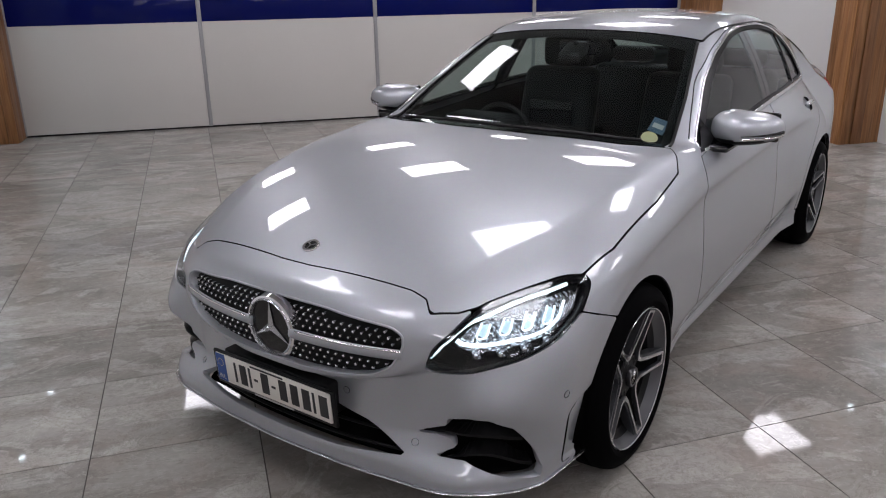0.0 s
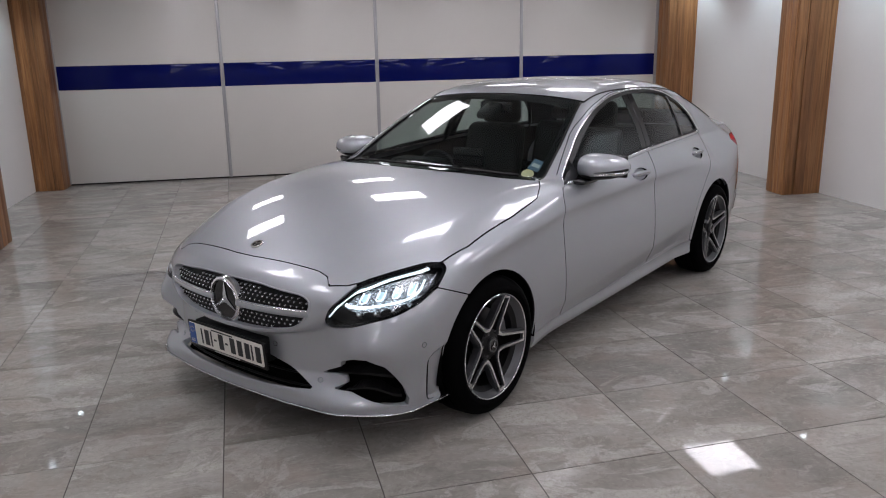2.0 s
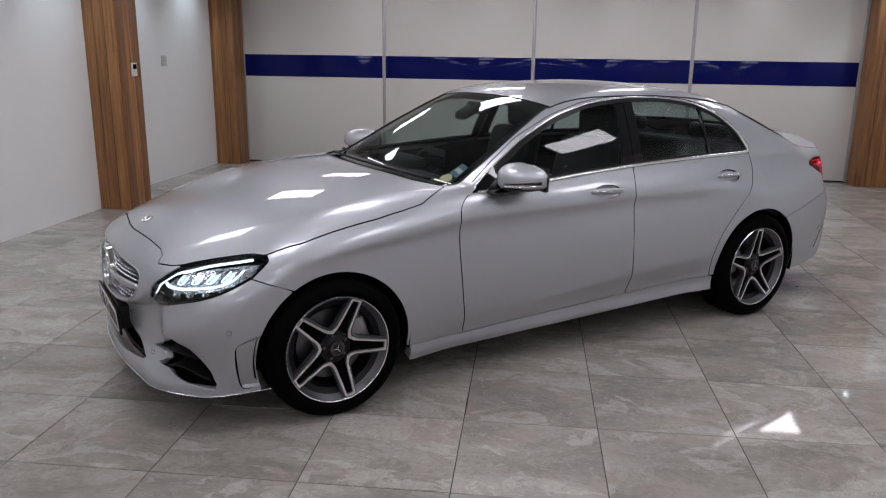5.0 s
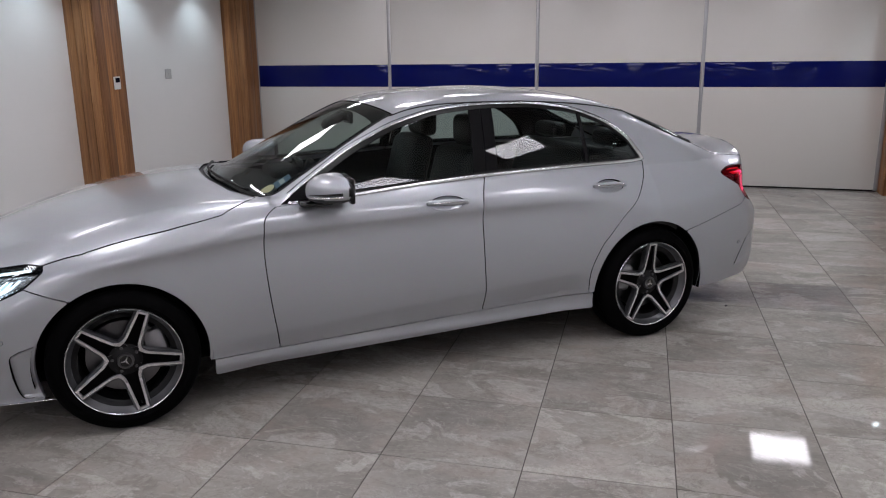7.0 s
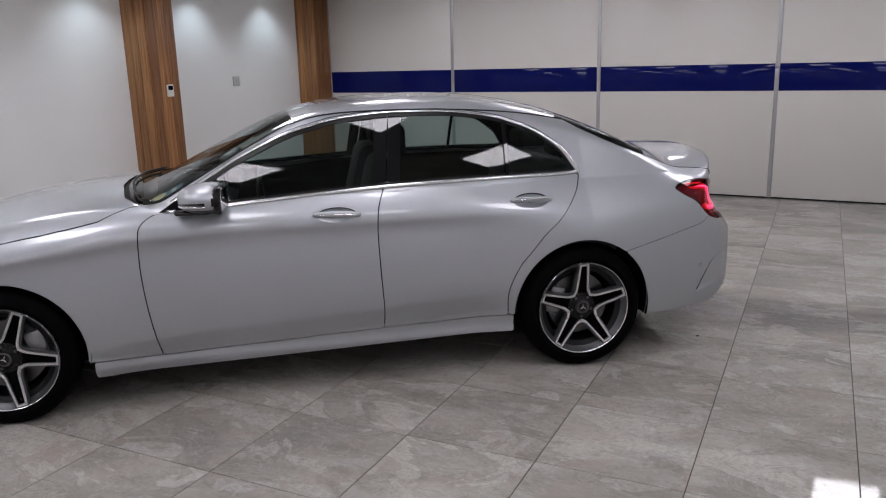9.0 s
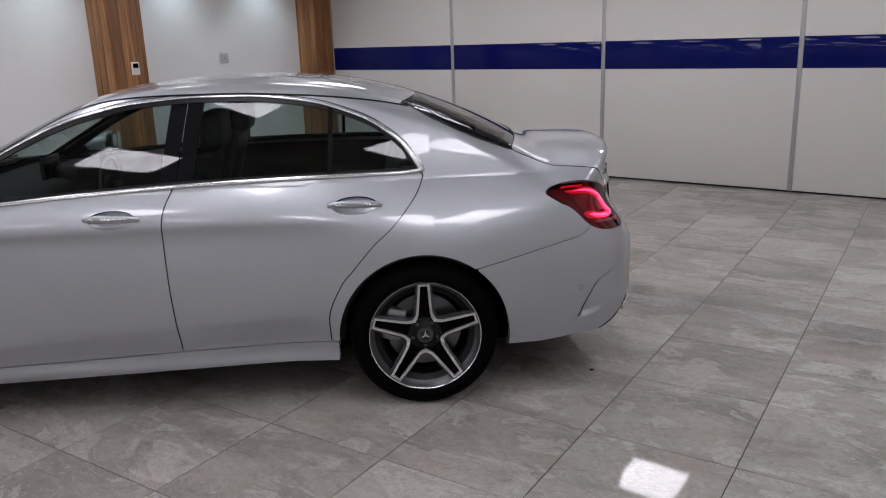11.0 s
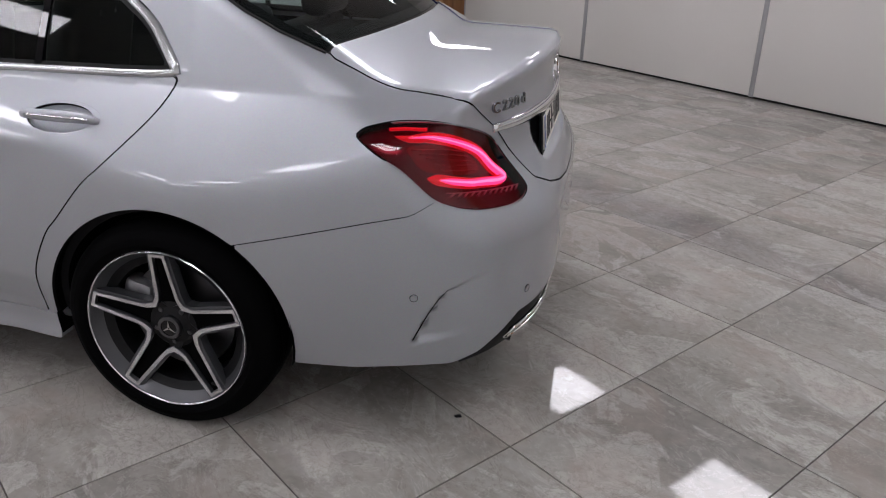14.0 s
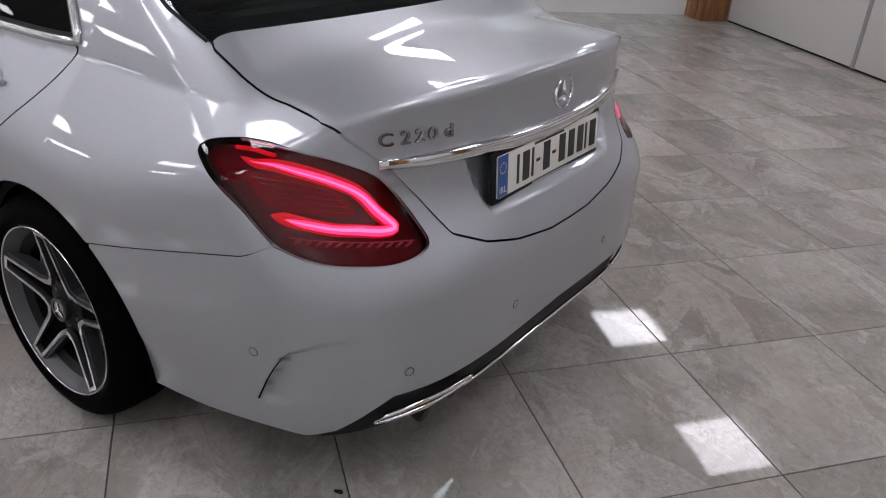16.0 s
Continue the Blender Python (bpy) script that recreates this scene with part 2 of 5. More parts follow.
def lathe(name, profile, material, steps=64, slots=None, axis="y"):
    """Turn a profile of (radius, height) about an axis."""
    verts, faces, sl = [], [], []
    k = len(profile)
    for i in range(steps):
        a = 2 * math.pi * i / steps
        for r, h in profile:
            p = (r * math.cos(a), h, r * math.sin(a)) if axis == "y" else (r * math.cos(a), r * math.sin(a), h)
            verts.append(p)
    for i in range(steps):
        j = (i + 1) % steps
        for q in range(k - 1):
            faces.append((i * k + q, i * k + q + 1, j * k + q + 1, j * k + q))
            sl.append(slots[q] if slots else 0)
    me = mesh_of(name, verts, faces, material, True, sl)
    bm = bmesh.new()
    bm.from_mesh(me)
    bmesh.ops.remove_doubles(bm, verts=bm.verts, dist=1e-5)
    bmesh.ops.recalc_face_normals(bm, faces=bm.faces)
    bm.to_mesh(me)
    bm.free()
    me.set_sharp_from_angle(angle=radians(40))
    return me


def tube(name, points, radius, material, closed=False, steps=8, flat=1.0, up=(0, 0, 1)):
    """A rod along a line of points; flat squeezes it towards its up side."""
    pts = [Vector(p) for p in points]
    verts, faces = [], []
    n = len(pts)
    for i, p in enumerate(pts):
        a = pts[(i - 1) % n] if closed or i else p
        b = pts[(i + 1) % n] if closed or i < n - 1 else p
        d = (b - a).normalized()
        u = Vector(up[i]) if isinstance(up, list) else Vector(up)
        s = d.cross(u)
        s = s.normalized() if s.length > 1e-6 else d.orthogonal().normalized()
        u = s.cross(d)
        r = radius[i] if isinstance(radius, (list, tuple)) else radius
        for k in range(steps):
            w = 2 * math.pi * k / steps
            verts.append(p + (s * math.cos(w) + u * math.sin(w) * flat) * r)
    for i in range(n if closed else n - 1):
        j = (i + 1) % n
        for k in range(steps):
            q = (k + 1) % steps
            faces.append((i * steps + k, i * steps + q, j * steps + q, j * steps + k))
    if not closed:
        faces += [tuple(range(steps))[::-1], tuple((n - 1) * steps + k for k in range(steps))]
    return mesh_of(name, verts, faces, material, True)


def smooth_line(points, count):
    """A soft curve through a few points (Catmull-Rom)."""
    p = np.array(points, float)
    p = np.vstack([2 * p[0] - p[1], p, 2 * p[-1] - p[-2]])
    out = []
    n = len(points) - 1
    for k in range(count):
        s = n * k / (count - 1)
        i = min(int(s), n - 1)
        t = s - i
        a, b, c, d = p[i:i + 4]
        out.append(0.5 * (2 * b + (c - a) * t + (2 * a - 5 * b + 4 * c - d) * t * t + (3 * b - a - 3 * c + d) * t ** 3))
    return np.array(out)


def prism(name, outline, depth, material, bevel=0.0):
    """A flat outline in x and z, given thickness along y (towards -y)."""
    bm = bmesh.new()
    front = [bm.verts.new((x, 0, z)) for x, z in outline]
    face = bm.faces.new(front)
    ext = bmesh.ops.extrude_face_region(bm, geom=[face])
    for v in ext["geom"]:
        if isinstance(v, bmesh.types.BMVert):
            v.co.y -= depth
    if bevel:
        bmesh.ops.bevel(bm, geom=bm.edges, offset=bevel, segments=2, affect="EDGES", profile=0.5)
    return from_bm(name, bm, material, bevel > 0)


# ---- the showroom; its own axes: X along the partition, Y away from it ----
def slab(name, lo, hi, material, label="", kind="structure", parent=None, bevel=0.0, category=""):
    return part(name, block(name, lo, hi, material, bevel), parent, label, ROOM if parent is None else None, kind=kind, category=category)


BACK, FRONT, LEFT, LEFT_NEAR, RIGHT = -5.90, 8.6, 4.45, 4.22, -4.40
floor = slab("floor", (RIGHT - 0.4, BACK - 0.4, -0.12), (LEFT + 0.4, FRONT + 0.4, -0.003), GROUT, "polished grey stone-look tiled floor with dark joints", category="floor")
slab("wall_left_far", (LEFT, -5.60, 0), (LEFT + 0.4, -2.80, CEILING), WALL, "white plastered wall with a small socket plate", category="wall")
slab("wall_left", (LEFT_NEAR, -2.45, 0), (LEFT + 0.4, FRONT, CEILING), WALL, "plain white plastered wall", category="wall")
slab("wall_right", (RIGHT - 0.4, -2.72, 0), (RIGHT, FRONT, CEILING), WALL, "plain white plastered wall", category="wall")
slab("wall_right_far", (RIGHT - 0.4, -5.60, 0), (RIGHT, -3.02, CEILING), WALL, "plain white plastered wall", category="wall")
# unseen wall, added to close the room and bounce light onto the car
slab("wall_front", (RIGHT - 0.4, FRONT, 0), (LEFT + 0.4, FRONT + 0.3, CEILING), WALL, "plain white plastered wall", category="wall")
slab("wall_back", (RIGHT - 0.4, BACK - 0.45, 0), (LEFT + 0.4, BACK - 0.12, CEILING), WALL, "plain white wall behind the folding partition", category="wall")
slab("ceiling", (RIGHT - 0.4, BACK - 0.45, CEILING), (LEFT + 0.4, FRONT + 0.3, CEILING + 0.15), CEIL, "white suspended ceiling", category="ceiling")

# the partition: four white leaves with a blue band, and grey profiles between them
PITCH, FIRST = 2.02, 4.13
partition = thing("folding_partition", "white laminate partition wall with a glossy blue band", "partition", ROOM, kind="structure")
for k in range(4):
    hi, lo = FIRST - k * PITCH - 0.022, FIRST - (k + 1) * PITCH + 0.022
    leaf = part("leaf", block("leaf", (lo, BACK - 0.07, 0.02), (hi, BACK, CEILING - 0.02), BOARD, 0.003), partition)
    part("blue_band", block("blue_band", (lo + 0.002, BACK - 0.002, 1.205), (hi - 0.002, BACK + 0.004, 1.50), BLUE, 0.001), leaf, "glossy dark blue band")
for k in range(5):
    x = FIRST - k * PITCH
    part("profile", block("profile", (x - 0.022, BACK - 0.07, 0.012), (x + 0.022, BACK + 0.008, CEILING - 0.01), PROFILE, 0.006), partition, "grey metal joint profile")
part("floor_seal", block("floor_seal", (FIRST - 4 * PITCH, BACK - 0.06, 0.0), (FIRST, BACK - 0.012, 0.022), PLASTIC), partition, "black rubber floor seal")


def clad_pillar(lo, hi, label, faces):
    """A pillar clad in upright cedar boards with small steps between them."""
    pillar = thing("timber_pillar", label, "pillar", ROOM, group="timber pillars", kind="structure")
    (x0, y0), (x1, y1) = lo, hi
    part("core", block("core", (x0 + 0.02, y0 + 0.02, 0), (x1 - 0.02, y1 - 0.02, CEILING), WOOD), pillar)
    for side, count in faces:
        for k in range(count):
            t = 0.018 + 0.010 * ((k * 7) % 3) / 2
            if side == "front":
                a, b = x0 + (x1 - x0) * k / count, x0 + (x1 - x0) * (k + 1) / count
                corner = (a + 0.001, y1 - 0.02, 0.0), (b - 0.001, y1 - 0.02 + t, CEILING)
            else:
                a, b = y0 + (y1 - 0.02 - y0) * k / count, y0 + (y1 - 0.02 - y0) * (k + 1) / count
                if side == "inner_low":
                    corner = (x0 + 0.02 - t, a + 0.001, 0.0), (x0 + 0.02, b - 0.001, CEILING)
                else:
                    corner = (x1 - 0.02, a + 0.001, 0.0), (x1 - 0.02 + t, b - 0.001, CEILING)
            part("board", block("board", *corner, WOOD, 0.004), pillar)
    return pillar


clad_pillar((3.90, -2.80), (4.44, -2.385), "brown cedar-clad pillar with a white control panel", (("front", 5), ("inner_low", 3)))
clad_pillar((4.12, -5.93), (4.50, -5.56), "brown cedar-clad pillar beside the partition", (("front", 4), ("inner_low", 2)))
clad_pillar((-4.43, -3.02), (-3.95, -2.70), "brown cedar-clad pillar standing against the white wall", (("front", 4), ("inner_high", 3)))
clad_pillar((-4.45, -5.93), (-3.97, -5.60), "brown cedar-clad pillar beside the partition", (("front", 4), ("inner_high", 2)))

# wall fittings
control = thing("control_panel", "small white wall thermostat with a dark screen on timber", "thermostat", ROOM @ pose(3.890, -2.64, 1.38))
part("case", block("case", (-0.016, -0.045, -0.065), (0.0, 0.045, 0.065), WHITE_PLASTIC, 0.005), control)
part("display", block("display", (-0.018, -0.032, 0.005), (-0.0155, 0.032, 0.052), BLACK), control, "dark display")
plate = thing("socket_plate", "small grey blank plate on the white wall", "wall plate", ROOM @ pose(LEFT, -4.27, 1.43))
part("cover", block("cover", (-0.008, -0.06, -0.06), (0, 0.06, 0.06), GREY_PLASTIC, 0.004), plate)
part("screw", block("screw", (-0.010, -0.004, -0.004), (-0.008, 0.004, 0.004), STEEL), plate)

# ceiling lamps: square panels in a grid, last row added, and downlights along the side walls
panel_frame = block("frame", (-0.31, -0.31, -0.012), (0.31, 0.31, 0.0), WHITE_PLASTIC, 0.003)
panel_light = block("diffuser", (-0.29, -0.29, -0.016), (0.29, 0.29, -0.0125), PANEL_GLOW)
for x in PANEL_X:
    for y in PANEL_Y:
        lamp = thing("ceiling_panel", "square white ceiling light panel, switched on", "ceiling light", ROOM @ pose(x, y, CEILING), group="ceiling light panels")
        part("frame", panel_frame, lamp)
        part("diffuser", panel_light, lamp)
ring_mesh = lathe("ring", [(0.030, -0.004), (0.034, -0.008), (0.046, -0.006), (0.048, 0.0)], WHITE_PLASTIC, 24, axis="z")
bulb_mesh = lathe("bulb", [(0.0005, -0.003), (0.030, -0.003)], SPOT_GLOW, 24, axis="z")
spot_data = bpy.data.lights.new("downlight_beam", "SPOT")
spot_data.energy, spot_data.color, spot_data.spot_size, spot_data.spot_blend, spot_data.shadow_soft_size = SPOT_POWER, (0.72, 0.88, 1.0), radians(100), 0.8, 0.03
for x, y in SPOTS:
    lamp = thing("downlight", "round recessed white downlight, switched on", "downlight", ROOM @ pose(x, y, CEILING), group="downlights")
    part("ring", ring_mesh, lamp)
    part("bulb", bulb_mesh, lamp)
    beam = part("beam", spot_data, lamp)
    beam.location = (0, 0, -0.02)
# ---- the shape of the car's skin: x ahead, y to its left, z up, origin between the axles ----
def soft_min(a, b, r):
    """The lesser of two fields, with the crease between them rounded over about r."""
    h = np.clip(r - np.abs(a - b), 0, None) / r
    return np.minimum(a, b) - h ** 3 * r / 6


def soft_max(a, b, r):
    return -soft_min(-a, -b, r)


def bump(d, w):
    return np.exp(-(d / w) ** 2)


def step(a, b, v):
    q = np.clip((v - a) / (b - a), 0, 1)
    return q * q * (3 - 2 * q)


def top_height(x, y):
    """Bonnet, windscreen, roof, rear window and boot, as one height."""
    yy = y * y
    ridge = np.interp(x, [0.7, 0.82, 1.14, 1.42, 1.6, 1.73, 1.81, 2.1], [0.79, 0.777, 0.75, 0.695, 0.655, 0.60, 0.568, 0.46])
    out = np.clip(np.abs(y) - ridge, 0, None)
    bonnet = 1.02 - 0.062 * (0.72 - x) ** 2 - 0.045 * np.clip(x - 0.72, 0, None) ** 3 - (0.07 + 0.14 * (np.clip(x - 0.8, 0, None) / 1.3) ** 2) * yy
    bonnet = bonnet - 0.6 * out ** 2 - 0.09 * (np.sqrt(out ** 2 + 0.0001) - 0.01)
    screen = 1.015 + 0.545 * (0.80 - x) - 0.075 * (0.80 - x) ** 2 - 0.13 * yy - 0.13 * yy * yy
    roof = 1.445 - 0.095 * (x + 0.68) ** 2 - 0.04 * np.clip(-0.68 - x, 0, None) ** 2 - 0.075 * yy - 0.04 * yy * yy
    back = 1.128 + 0.52 * (x + 1.93) - 0.17 * (x + 1.93) ** 2 - 0.14 * yy
    boot = 1.086 - 0.05 * (x + 1.93) ** 2 - 0.085 * yy - 0.20 * yy * yy
    cabin = soft_min(soft_min(screen, roof, 0.09), back, 0.12)
    return soft_max(soft_max(cabin, bonnet, 0.03), boot, 0.05)


def glass_width(x, z):
    """Half the width of the cabin at its side glass."""
    return 0.805 - 0.062 * np.clip(-0.35 - x, 0, 1.12) ** 2 - 0.035 * np.clip(x - 0.2, 0, None) ** 2 - 0.34 * (z - 0.985) - 0.45 * (z - 0.985) ** 2


def side_width(x, z):
    """Half the width of the body at a length and a height."""
    plan = 0.889 - 0.010 * ((x + 0.1) / 1.5) ** 2 + 0.016 * bump(np.abs(x) - 1.42, 0.42)
    plan = plan - 0.10 * np.clip(x - 1.55, 0, None) ** 2 - 0.22 * np.clip(-1.6 - x, 0, None) ** 2
    low = 0.30 * np.clip(0.60 - z, 0, None) ** 2 + 0.22 * np.clip(z - 0.64, 0, None) ** 2
    body = plan - low
    body = body + 0.016 * bump(z - 0.222, 0.035) * step(1.12, 1.0, x) * step(-1.14, -1.02, x)
    crease = 0.857 - 0.0145 * (x + 0.35) ** 2 - 0.065 * np.clip(x - 0.75, 0, None)
    under = crease - z
    below = 0.5 * (under + np.sqrt(under ** 2 + 0.00012))
    body = body - 0.026 * (1 - np.exp(-below / 0.035)) * np.exp(-below / 0.22) * step(1.85, 1.35, x) * step(-1.55, -0.7, x)
    sweep = 0.395 - 0.055 * x
    fold = np.clip(0.5 * (sweep - z + np.sqrt((sweep - z) ** 2 + 0.0002)), 0, 0.10)
    body = body - 0.32 * fold * step(1.10, 0.75, x) * step(-1.10, -0.80, x)
    return soft_min(body, glass_width(x, z) + 0.5 * np.clip(1.0 - z, 0, None), 0.065)


def nose(y, z):
    """The front: a snout round the grille, hollows beside it, full cheeks and a lip near the ground."""
    a = np.abs(y)
    lean = 0.35 * np.clip(z - 0.56, 0, None) ** 1.5 + 0.30 * np.clip(0.36 - z, 0, None) ** 2
    out = 2.238 - 0.05 * a ** 2 - 0.47 * a ** 3 - lean * (1 + 0.8 * a)
    round_grille = np.hypot(a / 0.50, (z - 0.612) / 0.118)
    hollow = step(1.01, 1.18, round_grille) * step(0.67, 0.57, z) * step(0.25, 0.35, z) * step(0.68, 0.50, a)
    cheek = bump(a - 0.74, 0.11) * bump(z - 0.47, 0.10)
    lip = bump(a - 0.66, 0.17) * step(0.31, 0.22, z)
    return out - 0.048 * hollow + 0.064 * cheek + 0.062 * lip


def plate_hollow(a, z):
    """The sunk field round the rear number plate, its ends slanting."""
    end = 0.305 + 0.365 * (z - 0.755)
    return step(end + 0.008, end - 0.014, a) * step(0.752, 0.776, z) * step(0.905, 0.888, z)


def scoops(x, a, z):
    """Depth of the hollows at the bumpers' corners: steep at one edge, running out towards the wheel or the tail."""
    u = -(x + a) * 0.70711
    q = u - np.interp(z, [0.33, 0.345, 0.428, 0.505, 0.535, 0.56], [0.945, 0.9475, 0.976, 1.013, 1.06, 1.126])
    rear = 0.017 * step(0.58, 0.50, z) * step(0, 0.010 + 0.030 * step(0.49, 0.54, z), q) * np.exp(-np.clip(q, 0, None) / 0.07) * step(0, 0.03, z - 0.325 - 0.3 * (u - 0.95)) * step(0.575, 0.548, z)
    q = np.interp(z, [0.203, 0.213, 0.286, 0.369, 0.405, 0.423], [1.80, 1.843, 1.863, 1.871, 1.868, 1.845]) - x
    top = 0.423 + 0.33 * (1.845 - x)
    front = 0.015 * step(0, 0.008, q) * np.exp(-np.clip(q, 0, None) / 0.10) * step(0.006, -0.010, z - top) * step(0.205, 0.225, z)
    return np.where(x < -1.85, rear, np.where(x > 1.65, front, 0.0)) * step(0.55, 0.62, a)


def tail(y, z):
    a = np.abs(y)
    low = -2.478 + 0.02 * a ** 2 + 0.70 * a ** 5 + 1.2 * np.clip(0.42 - z, 0, None) ** 2
    high = -2.398 + 0.30 * a ** 2 + 0.25 * a ** 5 - 0.012 * step(0.98, 1.06, z)
    w = 0.91 * step(0.62, 0.86, z) + 0.09 * step(0.84, 1.0, z)
    return low + (high - low) * w + 0.032 * plate_hollow(a, z)


def skin(x, y, z):
    """Below zero inside the car."""
    a = np.abs(y)
    d_side = (a - side_width(x, z)) * 0.93
    slope = 0.90
    d_top = (z - top_height(x, y)) * slope
    r = 0.055 + 0.045 * step(0.75, 1.1, x) + 0.03 * step(-1.5, -1.9, x)
    u, v = np.clip(d_side + r, 0, None), np.clip(d_top + r, 0, None)
    f = np.minimum(-r, np.maximum(d_side, d_top)) + np.sqrt(u * u + v * v)
    for d_end, r in (((x - nose(y, z)) * 0.95, 0.048), ((tail(y, z) - x) * 0.95, 0.05 - 0.026 * step(0.92, 1.0, z))):
        u, v = np.clip(f + r, 0, None), np.clip(d_end + r, 0, None)
        f = np.minimum(-r, np.maximum(f, d_end)) + np.sqrt(u * u + v * v)
    return f + scoops(x, a, z)


def shoot_one(o, d, far):
    """The same for one ray: three rows of samples, each finer."""
    lo, hi = 0.0, far
    for _ in range(3):
        k = np.linspace(lo, hi, 81)
        p = o + d * k[:, None]
        i = np.flatnonzero(skin(p[:, 0], p[:, 1], p[:, 2]) < 0)
        i = min(int(i[-1]), 79) if len(i) else 0
        lo, hi = k[i], k[i + 1]
    return o + d * lo


def shoot(o, d, far):
    """Where rays from inside, o + k * d, leave the skin."""
    o, d = np.broadcast_arrays(np.asarray(o, float), np.asarray(d, float))
    if o.size < 60:
        return np.array([shoot_one(a, b, far) for a, b in zip(o, d)])
    near, out = np.zeros(o.shape[:-1]), np.full(o.shape[:-1], far)
    for _ in range(23):
        k = (near + out) / 2
        p = o + d * k[..., None]
        inside = skin(p[..., 0], p[..., 1], p[..., 2]) < 0
        near, out = np.where(inside, k, near), np.where(inside, out, k)
    return o + d * near[..., None]


def skin_normal(p):
    e = 1e-4
    shifts = np.concatenate([np.eye(3), -np.eye(3)]) * e
    q = (p[None] + shifts[:, None]).reshape(-1, 3)
    f = skin(q[:, 0], q[:, 1], q[:, 2]).reshape(6, -1)
    g = (f[:3] - f[3:]).T
    return g / np.linalg.norm(g, axis=-1, keepdims=True)



# ---- cutting panels out of the skin ----
def outline_field(points, u, v):
    """How far inside a closed outline a place lies (below zero outside)."""
    p = np.array(points, float)
    q = np.roll(p, -1, 0)
    best = np.full(u.shape, 1e9)
    inside = np.zeros(u.shape, bool)
    for (ax, ay), (bx, by) in zip(p, q):
        ex, ey = bx - ax, by - ay
        k = np.clip(((u - ax) * ex + (v - ay) * ey) / (ex * ex + ey * ey + 1e-12), 0, 1)
        best = np.minimum(best, (u - ax - k * ex) ** 2 + (v - ay - k * ey) ** 2)
        with np.errstate(divide="ignore", invalid="ignore"):
            cross = ((ay > v) != (by > v)) & (u < (bx - ax) * (v - ay) / (by - ay) + ax)
        inside ^= cross
    best = np.sqrt(best)
    return np.where(inside, best, -best)


def rounded(points):
    """A closed outline with its corners eased."""
    p = np.array(points, float)
    for _ in range(2):
        q = np.roll(p, -1, 0)
        p = np.stack([p * 0.82 + q * 0.18, p * 0.18 + q * 0.82], 1).reshape(-1, 2)
    return p


def lerp(x, xs, ys):
    return np.interp(x, xs, ys)


def grid_round(x0, x1, low, high, dx=0.013, da=0.68, height=0.45):
    xs = np.linspace(x0, x1, int((x1 - x0) / dx) + 2)
    an = np.radians(np.linspace(low, high, int((high - low) / da) + 2))
    X, A = np.meshgrid(xs, an, indexing="ij")
    o = np.stack([X, X * 0, X * 0 + height], -1)
    d = np.stack([X * 0, np.cos(A), np.sin(A)], -1)
    return shoot(o, d, 2.0)


def grid_top(x0, x1, y1, step=0.014):
    X, Y = np.meshgrid(np.linspace(x0, x1, int((x1 - x0) / step) + 2), np.linspace(0, y1, int(y1 / step) + 2), indexing="ij")
    return shoot(np.stack([X, Y, X * 0 + 0.3], -1), np.array([0, 0, 1.0]), 2.0)


def grid_wrap(sign, z0, z1, a1=84.0, dz=0.010, da=0.75):
    A, Z = np.meshgrid(np.radians(np.linspace(0, a1, int(a1 / da) + 2)), np.linspace(z0, z1, int((z1 - z0) / dz) + 2), indexing="ij")
    o = np.stack([A * 0 + 1.15 * sign, A * 0, Z], -1)
    d = np.stack([np.cos(A) * sign, np.sin(A), A * 0], -1)
    return shoot(o, d, 2.5)


def grid_lid(y1, b0, b1, dy=0.014, db=0.9):
    Y, B = np.meshgrid(np.linspace(0, y1, int(y1 / dy) + 2), np.radians(np.linspace(b0, b1, int((b1 - b0) / db) + 2)), indexing="ij")
    o = np.stack([Y * 0 - 1.75, Y, Y * 0 + 0.62], -1)
    return shoot(o, np.stack([-np.cos(B), Y * 0, np.sin(B)], -1), 2.0)


